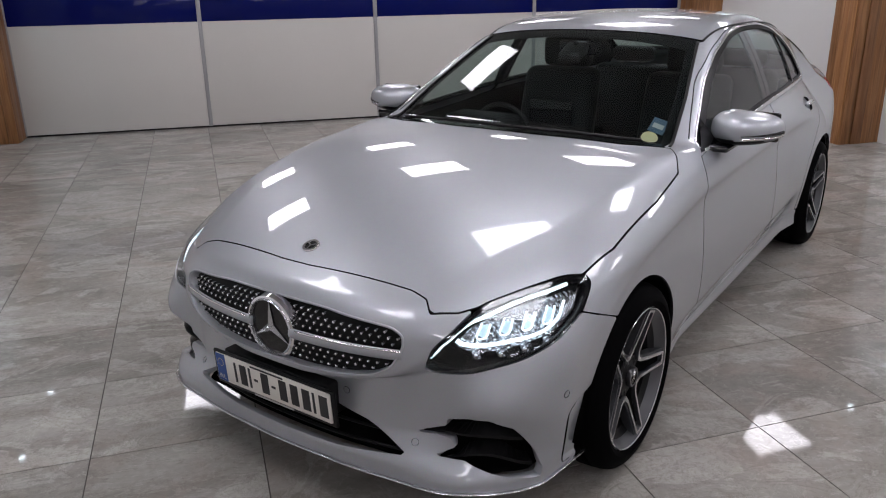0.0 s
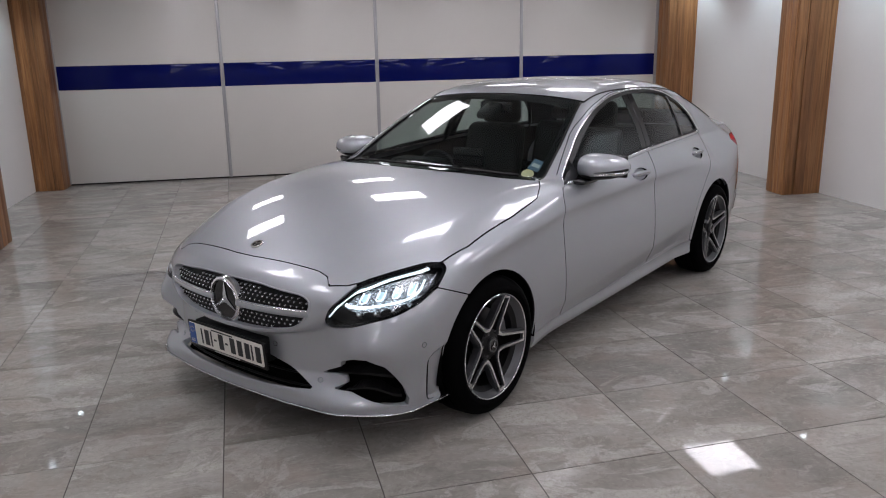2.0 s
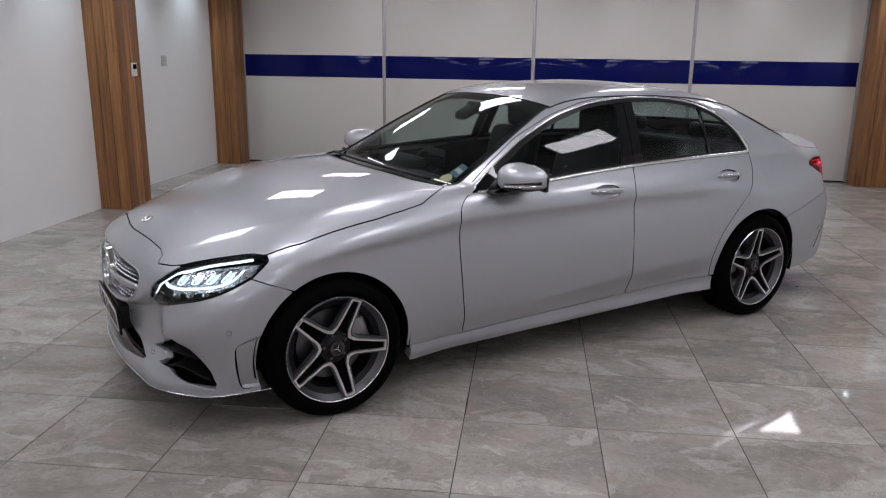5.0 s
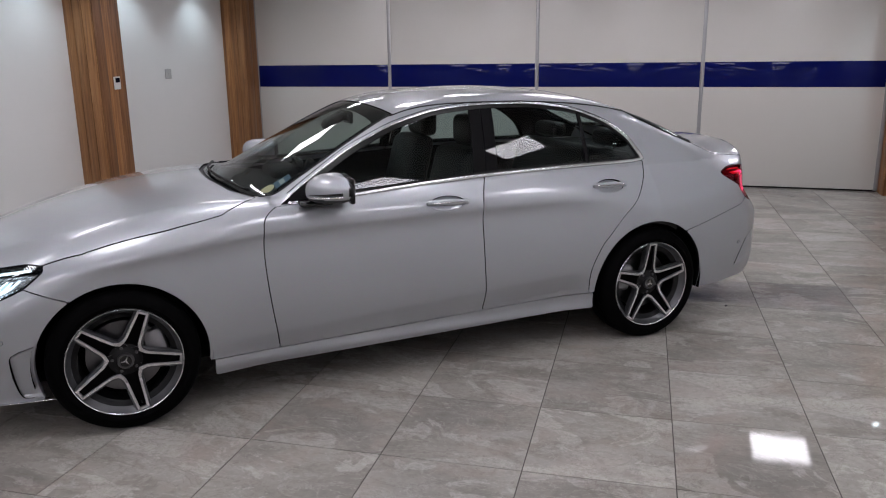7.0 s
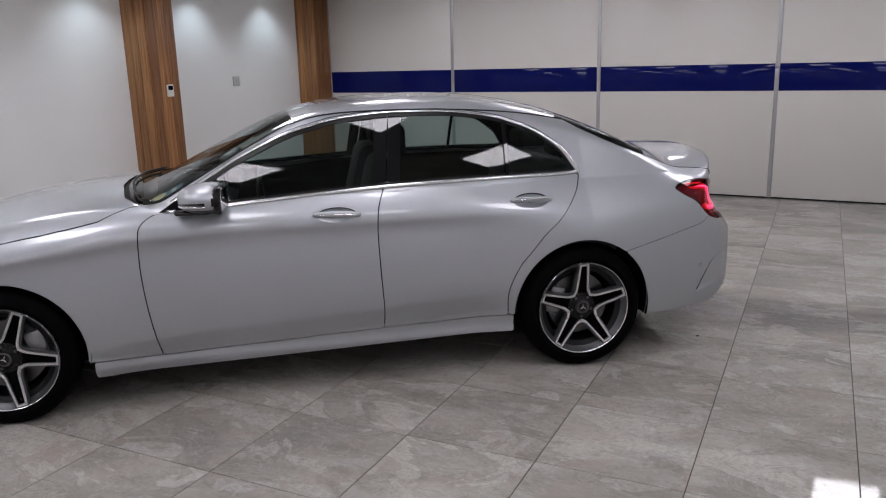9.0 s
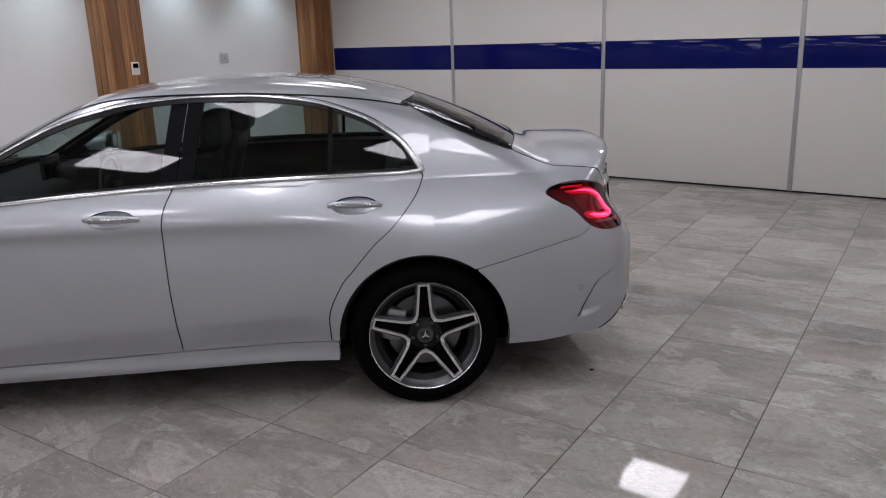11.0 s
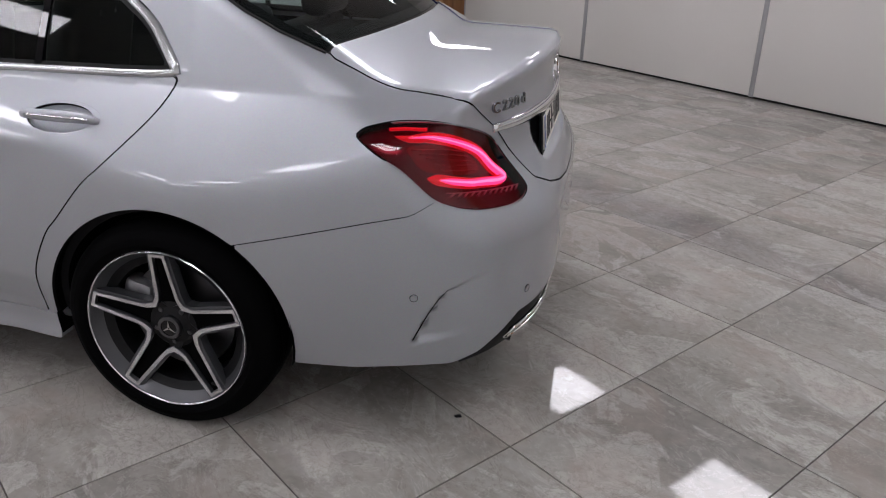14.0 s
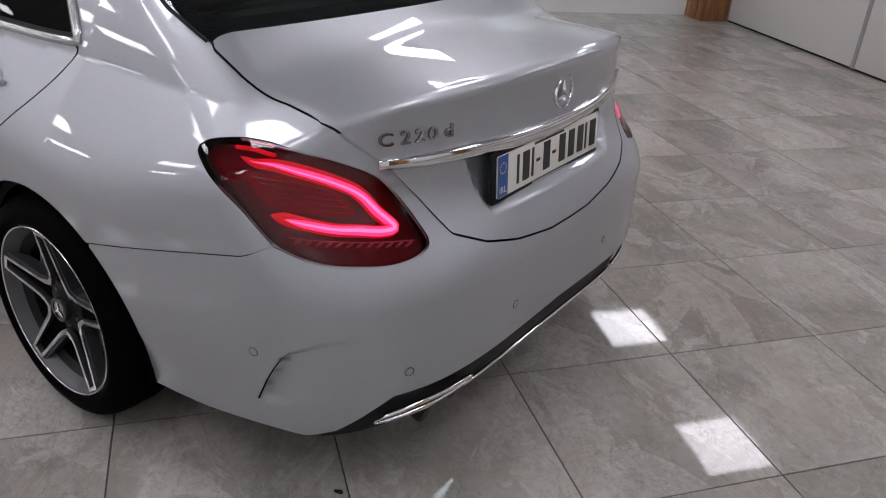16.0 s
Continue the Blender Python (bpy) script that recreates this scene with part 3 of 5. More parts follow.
def cut(grid, field, sink=0.0, closed=True):
    """The part of a grid where the field is above zero: places, normals, triangles and rim edges."""
    n, m = grid.shape[:2]
    P = grid.reshape(-1, 3)
    N = skin_normal(P)
    f = field(P[:, 0], P[:, 1], P[:, 2])
    f = np.where(np.abs(f) < 1e-6, 1e-6, f)
    ids = np.arange(n * m).reshape(n, m)
    a, b, c, d = ids[:-1, :-1].ravel(), ids[1:, :-1].ravel(), ids[1:, 1:].ravel(), ids[:-1, 1:].ravel()
    quads = np.stack([a, b, c, d], 1)
    keep = f > 0
    k = keep[quads].sum(1)
    faces = [tuple(q) for q in quads[k == 4]]
    places, normals = list(P), list(N)
    made, rim = {}, []

    def between(i, j):
        key = (min(i, j), max(i, j))
        if key not in made:
            t = f[i] / (f[i] - f[j])
            places.append(P[i] + (P[j] - P[i]) * t)
            nn = N[i] + (N[j] - N[i]) * t
            normals.append(nn / np.linalg.norm(nn))
            made[key] = len(places) - 1
        return made[key]

    for q in quads[(k > 0) & (k < 4)]:
        for tri in ((q[0], q[1], q[2]), (q[0], q[2], q[3])):
            inn = [keep[v] for v in tri]
            s = sum(inn)
            if s == 3:
                faces.append(tuple(tri))
            elif s:
                out, ends = [], []
                for i in range(3):
                    u, w = tri[i], tri[(i + 1) % 3]
                    if keep[u]:
                        out.append(u)
                    if keep[u] != keep[w]:
                        e = between(u, w)
                        out.append(e)
                        ends.append((e, keep[u]))
                faces.append(tuple(out))
                (e0, leaving), (e1, _) = ends
                rim.append((e0, e1) if leaving else (e1, e0))
    used = sorted({v for fc in faces for v in fc})
    place = {v: i for i, v in enumerate(used)}
    V = np.array([places[v] for v in used]).reshape(-1, 3)
    W = np.array([normals[v] for v in used]).reshape(-1, 3)
    faces = [tuple(place[v] for v in fc) for fc in faces]
    rim = [(place[x], place[y]) for x, y in rim]
    a, b, c = (V[[fc[i] for fc in faces[:400]]] for i in range(3))
    if np.sum(np.cross(b - a, c - a) * W[[fc[0] for fc in faces[:400]]]) < 0:
        faces, rim = [fc[::-1] for fc in faces], [(y, x) for x, y in rim]
    return V - W * sink, W, faces, rim


KEPT = {}


def side_cut(key, field, sink=0.0):
    """A cut of the side grid, worked out once and used for both sides."""
    if key not in KEPT:
        KEPT[key] = cut(SIDE_GRID, field, sink)
    return KEPT[key]


def panel_mesh(name, pieces, material, hem=0.012, both=False, sides=1, material_hem=None):
    """One sheet of bodywork from cut pieces, with a turned-in hem round its rim; both: with its mirror image."""
    verts, normals, faces, slots = [], [], [], []
    for V, N, F, R in pieces:
        for flip in ((1, -1) if both else (sides,)):
            s = np.array([1, flip, 1])
            base = len(verts)
            verts += list(V * s)
            normals += list(N * s)
            for fc in F:
                faces.append(tuple(base + v for v in (fc if flip > 0 else fc[::-1])))
                slots.append(0)
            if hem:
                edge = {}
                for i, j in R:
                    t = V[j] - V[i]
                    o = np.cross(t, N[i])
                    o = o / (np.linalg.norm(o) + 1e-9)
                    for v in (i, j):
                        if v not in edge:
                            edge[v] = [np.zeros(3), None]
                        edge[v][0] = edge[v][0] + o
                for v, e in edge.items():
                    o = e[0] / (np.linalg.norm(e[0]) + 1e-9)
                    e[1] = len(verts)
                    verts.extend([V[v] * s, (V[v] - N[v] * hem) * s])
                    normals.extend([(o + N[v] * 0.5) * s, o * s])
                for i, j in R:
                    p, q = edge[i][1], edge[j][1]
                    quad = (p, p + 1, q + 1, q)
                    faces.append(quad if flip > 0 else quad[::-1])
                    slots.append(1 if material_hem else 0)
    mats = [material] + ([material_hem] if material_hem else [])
    return mesh_of(name, verts, faces, mats, True, slots, np.array(normals) / np.linalg.norm(normals, axis=1, keepdims=True))


def evenly(piece, inset=0.010):
    """Side glass: a cut piece laid on the cabin's plain curve, without the turns of the body round it."""
    V, N, F, R = piece
    x, z, e = V[:, 0], V[:, 2], 1e-4
    W = V.copy()
    W[:, 1] = np.minimum(glass_width(x, z) - inset, V[:, 1])
    slant = np.stack([-(glass_width(x + e, z) - glass_width(x - e, z)) / (2 * e), np.ones_like(x), -(glass_width(x, z + e) - glass_width(x, z - e)) / (2 * e)], 1)
    return W, slant / np.linalg.norm(slant, axis=1, keepdims=True), F, R


@functools.lru_cache(None)
def on_skin_side(x, z, proud=0.0):
    """A place on the body's left side."""
    p = shoot(np.array([[x, 0, z]]), np.array([[0, 1.0, 0]]), 2.0)
    return p[0] + skin_normal(p)[0] * proud


def on_skin_end(y, z, sign, proud=0.0):
    p = shoot(np.array([[0.9 * sign, y, z]]), np.array([[1.0 * sign, 0, 0]]), 3.0)
    return p[0] + skin_normal(p)[0] * proud


def on_skin_top(x, y, proud=0.0):
    p = shoot(np.array([[x, y, 0.3]]), np.array([[0, 0, 1.0]]), 3.0)
    return p[0] + skin_normal(p)[0] * proud


# ---- outlines of the panels: side view (x, z), top view (x, y), end view (y, z) ----
GAP = 0.0026
BELT_X, BELT_Z = [-1.6, -1.45, -0.925, -0.411, 0.102, 0.45, 0.70, 0.80], [1.021, 1.022, 1.027, 1.019, 0.991, 0.968, 0.950, 0.94]
WINDOW_LINE = [(0.675, 0.955), (0.500, 1.066), (0.292, 1.188), (0.055, 1.293), (-0.18, 1.352), (-0.45, 1.374), (-0.77, 1.368), (-1.02, 1.331),
               (-1.22, 1.258), (-1.36, 1.160), (-1.428, 1.058), (-1.443, 1.025), (-0.925, 1.029), (-0.411, 1.021), (0.102, 0.993), (0.45, 0.970)]
SILL_X, SILL_Z = [-1.02, -0.361, 0.722, 1.03], [0.316, 0.297, 0.260, 0.262]
GAP_A = ([0.26, 0.50, 0.70, 0.84, 0.911, 0.96], [0.725, 0.760, 0.777, 0.774, 0.758, 0.690])
GAP_B = ([0.29, 0.40, 0.66, 0.90, 1.04], [-0.361, -0.363, -0.350, -0.352, -0.405])
GAP_C = ([0.307, 0.45, 0.581, 0.643, 0.746, 0.80, 0.86, 0.925, 0.97, 1.01, 1.04], [-1.012, -1.012, -1.072, -1.125, -1.215, -1.278, -1.340, -1.398, -1.427, -1.443, -1.449])
GAP_A, GAP_B, GAP_C = (tuple(smooth_line(list(zip(*g)), 60).T) for g in (GAP_A, GAP_B, GAP_C))
BONNET = [(2.103, -0.1), (2.101, 0.06), (2.089, 0.172), (2.067, 0.353), (2.058, 0.43), (2.064, 0.485), (2.092, 0.516), (2.046, 0.582), (1.991, 0.625), (1.896, 0.708), (1.808, 0.774),
          (1.70, 0.805), (1.55, 0.828), (1.2, 0.830), (0.95, 0.812), (0.85, 0.768), (0.775, 0.716), (0.868, 0.54), (0.932, 0.2), (0.945, -0.1)]
HEADLAMP = [(1.141, 0.564), (1.115, 0.643), (1.020, 0.711), (0.967, 0.737), (0.839, 0.762), (0.70, 0.784), (0.632, 0.778), (0.617, 0.757), (0.668, 0.693), (0.766, 0.642),
            (0.858, 0.612), (0.978, 0.588), (1.107, 0.551)]
TAILLAMP = [(0.835, 0.918), (0.863, 0.938), (0.925, 0.951), (1.015, 0.957), (1.10, 0.936), (1.184, 0.902), (1.217, 0.880), (1.280, 0.804), (1.330, 0.737), (1.292, 0.720),
            (1.235, 0.715), (1.12, 0.724), (1.056, 0.735), (0.990, 0.761), (0.921, 0.838), (0.863, 0.882)]
GRILLE = [(-0.1, 0.714), (0.19, 0.712), (0.30, 0.700), (0.432, 0.688), (0.470, 0.668), (0.474, 0.635), (0.445, 0.575), (0.387, 0.541), (0.275, 0.522), (0.13, 0.512), (-0.1, 0.510)]
INTAKE = [(-0.1, 0.392), (0.218, 0.388), (0.325, 0.359), (0.476, 0.282), (0.25, 0.267), (-0.1, 0.262)]
SIDE_INTAKE = [(0.581, 0.412), (0.660, 0.443), (0.719, 0.446), (0.764, 0.410), (0.790, 0.330), (0.812, 0.250), (0.808, 0.216), (0.771, 0.235), (0.700, 0.262), (0.634, 0.289), (0.549, 0.293), (0.603, 0.321), (0.592, 0.347), (0.475, 0.346), (0.578, 0.388)]
BOOT = [(-0.1, 0.657), (0.10, 0.660), (0.25, 0.680), (0.36, 0.706), (0.448, 0.744), (0.494, 0.823), (0.54, 0.880), (0.572, 0.916), (0.617, 0.957), (0.656, 0.997), (0.70, 1.04), (0.70, 1.3), (-0.1, 1.3)]
BOOT_EDGE = ([-2.205, -2.095, -1.965, -1.869, -1.845], [0.657, 0.646, 0.651, 0.648, 0.634])
SCREEN_EDGE = ([0.0, 0.082, 0.435, 0.665, 0.78], [0.545, 0.563, 0.648, 0.690, 0.712])
BACK_EDGE = ([-1.90, -1.818, -1.717, -1.613, -1.50, -1.422, -1.34], [0.646, 0.647, 0.645, 0.629, 0.597, 0.560, 0.50])
SEAM_X, SEAM_Z = [-2.19, -2.122, -2.007, -1.874, -1.667, -1.5], [0.765, 0.724, 0.701, 0.671, 0.623, 0.58]
FOOT_U, FOOT_Z = [0.60, 0.69, 0.813, 1.05, 1.12, 1.20, 1.25, 1.44, 1.752], [0.255, 0.248, 0.243, 0.262, 0.295, 0.362, 0.396, 0.405, 0.418]
R2 = math.sqrt(0.5)
LIP_LINE = [0, 0.19, 0.366, 0.531, 0.662, 0.747, 0.82], [0.212, 0.213, 0.204, 0.202, 0.205, 0.197, 0.188]


def windows_field(x, y, z):
    return outline_field(rounded(WINDOW_LINE), x, z)


def head_field(x, y, z):
    return np.where(x > 1.5, outline_field(rounded(HEADLAMP), (x - y) * R2, z), -1.0)


def tail_field(x, y, z):
    return np.where(x < -1.8, outline_field(rounded(TAILLAMP), -(x + y) * R2, z), -1.0)


def bonnet_field(x, y, z):
    return np.where(z > 0.6, outline_field(BONNET, x, y), -1.0)


def grille_field(x, y, z):
    return np.where(x > 1.8, outline_field(rounded(GRILLE), y, z), -1.0)


def intake_field(x, y, z):
    return np.where(x > 1.8, np.maximum(outline_field(INTAKE, y, z), outline_field(SIDE_INTAKE, y, z)), -1.0)


def boot_field(x, y, z):
    back = np.where(z > 1.0, np.minimum(-1.935 + 0.215 * y * y - x, np.where(x > -2.20, lerp(x, *BOOT_EDGE) - y, 1.0)), 1.0)
    return np.where(x < -1.7, np.minimum(outline_field(BOOT, y, z), back), -1.0)


def handle_field(x, z, cx, cz):
    """Above zero outside a door handle's hollow."""
    return (np.hypot((x - cx) / 0.096, (z - cz) / 0.035) - 1) * 0.035


def arch_field(x, z):
    """Above zero outside the wheel arches."""
    a = (np.hypot((x - 1.42) / 0.365, (z - 0.325) / 0.358) - 1) * 0.36
    b = (np.hypot((x + 1.42) / 0.374, (z - 0.325) / 0.372) - 1) * 0.37
    return np.minimum(a, b)


def rail_y(x):
    return 0.588 - 0.05 * (x + 0.6) ** 2


def screen_field(x, y, z):
    low = lerp(y, [0, 0.2, 0.54, 0.70], [0.945, 0.932, 0.868, 0.785]) - 0.035
    return np.minimum(np.minimum(low - x, x - (0.055 - 0.02 * (y / 0.5) ** 2)), lerp(x, *SCREEN_EDGE) - y)


def back_field(x, y, z):
    top = -1.46 + 0.30 * y * y
    return np.minimum(np.minimum(top - x, x - (-1.925 + 0.215 * y * y)), lerp(x, *BACK_EDGE) - y)


def least(*fields):
    out = fields[0]
    for f in fields[1:]:
        out = np.minimum(out, f)
    return out


# ---- the car ----
car = thing("car", "silver metallic four-door saloon car with lamps switched on", "car")
SIDE_GRID = grid_round(-2.30, 1.95, -42, 80)
TOP_GRID = grid_top(-1.60, 0.30, 0.66)
FRONT_GRID = grid_wrap(1, 0.13, 0.82, 84, 0.008, 0.62)
REAR_GRID = grid_wrap(-1, 0.19, 0.86)

# dark hems on the panels stand in for the shade inside the shut lines
bonnet = part("bonnet", panel_mesh("bonnet", [cut(grid_top(0.72, 2.16, 0.86, 0.0125), lambda x, y, z: least(bonnet_field(x, y, z) - GAP, -head_field(x, y, z) - 0.003))], PAINT, both=True, material_hem=GAP_SHADE), car)
part("roof_panel", panel_mesh("roof_panel", [cut(TOP_GRID, lambda x, y, z: least(rail_y(x) - 0.004 - y, 0.048 - 0.02 * (y / 0.5) ** 2 - x, x + 1.455 - 0.30 * y * y))], PAINT, both=True, material_hem=GAP_SHADE), car)
part("windscreen", panel_mesh("windscreen", [cut(grid_top(-0.02, 0.96, 0.74), screen_field, 0.003)], SCREEN, 0, both=True), car, "clear windscreen with stickers in one corner")
part("windscreen_border", panel_mesh("windscreen_border", [cut(grid_top(-0.02, 0.96, 0.74), lambda x, y, z: least(screen_field(x, y, z) + 0.012, np.maximum(np.maximum(0.045 - screen_field(x, y, z), 0.13 - x), x - lerp(y, [0, 0.54, 0.7], [0.86, 0.78, 0.70]))), 0.0055)], BLACK, 0, both=True), car, "black printed border")
part("scuttle", panel_mesh("scuttle", [cut(grid_top(0.60, 0.99, 0.78), lambda x, y, z: least(-bonnet_field(x, y, z) + 0.02, -screen_field(x, y, z) + 0.004, 0.735 - y, x - 0.55), 0.012)], PLASTIC, 0, both=True), car, "black plastic scuttle")
part("rear_window", panel_mesh("rear_window", [cut(grid_top(-2.0, -1.30, 0.68), back_field, 0.003)], WINDOW, 0, both=True), car, "dark tinted rear window")
part("rear_window_border", panel_mesh("rear_window_border", [cut(grid_top(-2.0, -1.30, 0.68), lambda x, y, z: least(back_field(x, y, z) + 0.010, 0.035 - back_field(x, y, z)), 0.0055)], BLACK, 0, both=True), car, "black printed border")


def lid_field(x, y, z):
    return boot_field(x, y, z) - GAP


boot = part("boot_lid", panel_mesh("boot_lid", [cut(grid_lid(0.72, -4, 112), lid_field)], PAINT, both=True, material_hem=GAP_SHADE), car)
part("front_bumper", panel_mesh("front_bumper", [cut(FRONT_GRID, lambda x, y, z: least(
    -bonnet_field(x, y, z) - GAP, -head_field(x, y, z) - 0.003, -grille_field(x, y, z), -intake_field(x, y, z), arch_field(x, z),
    z - lerp(y, *LIP_LINE),
    np.maximum(lerp(x, [1.60, 1.634, 1.775, 1.80], [0.62, 0.635, 0.692, 0.70]) - z - GAP, (x - y) * R2 - 0.70)))], PAINT, 0.03, both=True), car)
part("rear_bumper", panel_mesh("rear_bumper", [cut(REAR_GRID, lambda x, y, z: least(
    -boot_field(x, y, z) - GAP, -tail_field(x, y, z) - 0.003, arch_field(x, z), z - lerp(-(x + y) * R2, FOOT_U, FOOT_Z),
    np.maximum(lerp(x, SEAM_X, SEAM_Z) - z - GAP * 0.5, -2.19 - x)))], PAINT, 0.02, both=True, material_hem=GAP_SHADE), car)

for side in (1, -1):
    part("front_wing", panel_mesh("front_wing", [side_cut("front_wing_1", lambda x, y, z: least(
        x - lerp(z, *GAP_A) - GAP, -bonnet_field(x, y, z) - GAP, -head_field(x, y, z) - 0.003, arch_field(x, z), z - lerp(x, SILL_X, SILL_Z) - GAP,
        np.where(x > 1.5, z - lerp(x, [1.60, 1.634, 1.775, 1.80], [0.62, 0.635, 0.692, 0.70]) - GAP, 1.0), np.minimum(1.0, 1.86 - x), y - 0.69, np.maximum(x - 0.70, lerp(x, BELT_X, BELT_Z) - z)))], PAINT, sides=side, material_hem=GAP_SHADE), car)
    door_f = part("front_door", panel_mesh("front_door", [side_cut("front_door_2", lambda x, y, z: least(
        lerp(z, *GAP_A) - GAP - x, x - lerp(z, *GAP_B) - GAP, z - lerp(x, SILL_X, SILL_Z) - GAP, lerp(x, BELT_X, BELT_Z) - z, -windows_field(x, y, z), handle_field(x, z, -0.150, 0.905)))], PAINT, sides=side, material_hem=GAP_SHADE), car)
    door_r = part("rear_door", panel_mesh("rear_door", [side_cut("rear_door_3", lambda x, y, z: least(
        lerp(z, *GAP_B) - GAP - x, x - lerp(z, *GAP_C) - GAP, z - lerp(x, SILL_X, SILL_Z) - GAP, lerp(x, BELT_X, BELT_Z) - z, arch_field(x, z), handle_field(x, z, -1.145, 0.912)))], PAINT, sides=side, material_hem=GAP_SHADE), car)
    part("side_skirt", panel_mesh("side_skirt", [side_cut("side_skirt_4", lambda x, y, z: least(
        lerp(x, SILL_X, SILL_Z) - GAP - z, z - lerp(x, [-1.04, 1.02], [0.228, 0.178]), 1.035 - x, x + 1.04))], PAINT, 0.05, sides=side), car)
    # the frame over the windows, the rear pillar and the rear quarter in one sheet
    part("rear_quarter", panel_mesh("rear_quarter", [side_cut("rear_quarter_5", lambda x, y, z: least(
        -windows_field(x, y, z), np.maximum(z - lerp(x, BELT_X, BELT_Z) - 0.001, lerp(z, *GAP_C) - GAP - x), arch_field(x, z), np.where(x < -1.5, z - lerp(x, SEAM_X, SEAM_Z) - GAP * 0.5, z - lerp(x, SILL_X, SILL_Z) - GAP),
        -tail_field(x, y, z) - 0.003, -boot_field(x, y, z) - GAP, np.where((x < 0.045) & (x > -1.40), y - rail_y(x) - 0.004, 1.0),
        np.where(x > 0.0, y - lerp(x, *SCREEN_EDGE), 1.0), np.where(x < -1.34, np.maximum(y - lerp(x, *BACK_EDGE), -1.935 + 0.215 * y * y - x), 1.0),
        np.where(x > 0.60, 0.735 - x, 1.0), np.where(x < -2.19, z - 0.87, 1.0)))], PAINT, sides=side, material_hem=GAP_SHADE), car)
    # glass, with the black pillar between the doors
    split = lambda x, z: x + 0.409 + 0.14 * (z - 1.05)
    rear_split = lambda x, z: x + 1.045 + 0.05 * (z - 1.05)
    part("window_glass", panel_mesh("window_glass", [evenly(side_cut("window_glass_6", lambda x, y, z: least(windows_field(x, y, z) + 0.004, split(x, z) - 0.067), 0.004))], WINDOW, 0, sides=side), door_f, "dark tinted side glass")
    part("window_glass", panel_mesh("window_glass", [evenly(side_cut("window_glass_7", lambda x, y, z: least(windows_field(x, y, z) + 0.004, -split(x, z) - 0.067, rear_split(x, z) - 0.008), 0.004))], WINDOW, 0, sides=side), door_r, "dark tinted side glass")
    part("quarter_glass", panel_mesh("quarter_glass", [evenly(side_cut("quarter_glass_8", lambda x, y, z: least(windows_field(x, y, z) + 0.004, -rear_split(x, z) - 0.008), 0.004))], WINDOW, 0, sides=side), door_r, "dark tinted corner glass")
    for key, way, door in (("door_pillar_9", 1, door_f), ("door_pillar_12", -1, door_r)):
        part("pillar_trim", panel_mesh("pillar_trim", [evenly(side_cut(key, lambda x, y, z: least(windows_field(x, y, z) + 0.003, 0.068 - way * split(x, z), way * split(x, z) - 0.0025), 0.001))], BLACK, 0.01, sides=side), door, "glossy black pillar trim")
    part("window_bar", panel_mesh("window_bar", [side_cut("window_bar_10", lambda x, y, z: least(windows_field(x, y, z) + 0.003, 0.010 - np.abs(rear_split(x, z))), -0.001)], BLACK, 0.01, sides=side), car, "slim black window bar")
    part("window_seal", panel_mesh("window_seal", [side_cut("window_seal_11", lambda x, y, z: least(windows_field(x, y, z) + 0.002, 0.020 - windows_field(x, y, z)), 0.001)], PLASTIC, 0.006, sides=side), car, "black rubber window seal")
    # bright trim round the windows
    loop = rounded(WINDOW_LINE)
    loop = np.array([loop[0] + (loop[-1] - loop[0]) * 0.5] + list(loop))
    pts = [on_skin_side(x, z, 0.002) * np.array([1, side, 1]) for x, z in loop]
    part("window_trim", tube("window_trim", pts, [0.0110 if z < lerp(x, BELT_X, BELT_Z) + 0.012 else float(lerp(x, [-1.44, -1.36, -1.20, -1.0, 0.05, 0.10], [0.016, 0.014, 0.010, 0.0078, 0.0068, 0.0050])) for x, z in loop], SATIN, True, 8, 0.55, [tuple(skin_normal(np.array([p * np.array([1, side, 1])]))[0] * np.array([1, side, 1])) for p in pts]), car, "bright satin window trim")
    over = [(x, z) for x, z in loop if z > lerp(x, BELT_X, BELT_Z) + 0.016]
    run = over[1:2]
    for x, z in over[2:]:
        if x > run[-1][0] + 0.02:
            break
        run.append((x, z))
    over = smooth_line(run, 60)
    slope = np.gradient(over, axis=0)
    slope = slope / np.linalg.norm(slope, axis=1, keepdims=True)
    gap = [on_skin_side(x + 0.0115 * dz, z - 0.0115 * dx, -0.0005) * np.array([1, side, 1]) for (x, z), (dx, dz) in zip(over, slope)]
    # dark rod drawn as the shade in the joint above the frames
    part("frame_gap", tube("frame_gap", gap, 0.0026, GAP_SHADE, False, 6), car, "dark joint above the door frames")
    for name, (xs, ys), x0, x1 in (("windscreen_seal", SCREEN_EDGE, 0.76, 0.045), ("rear_window_seal", BACK_EDGE, -1.40, -1.845)):
        line = [on_skin_top(x, float(lerp(x, xs, ys)) - 0.002, 0.0005) * np.array([1, side, 1]) for x in np.linspace(x0, x1, 40)]
        part(name, tube(name, line, 0.0065, PLASTIC, False, 6, 0.5), car, "black rubber seal")
    rail = [on_skin_top(x, float(rail_y(np.array(x))), -0.001) * np.array([1, side, 1]) for x in np.linspace(0.04, -1.40, 40)]
    part("roof_strip", tube("roof_strip", rail, 0.007, PLASTIC, False, 6, 0.7), car, "black roof moulding")
    for cx, h in ((1.42, 0.366), (-1.42, 0.378)):
        ring = np.linspace(-0.20, math.pi + 0.20, 30)
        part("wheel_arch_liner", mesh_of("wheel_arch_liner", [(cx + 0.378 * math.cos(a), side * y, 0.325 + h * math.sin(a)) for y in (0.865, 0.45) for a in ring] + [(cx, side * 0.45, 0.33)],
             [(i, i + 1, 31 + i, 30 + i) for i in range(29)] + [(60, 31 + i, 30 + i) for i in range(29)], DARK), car)


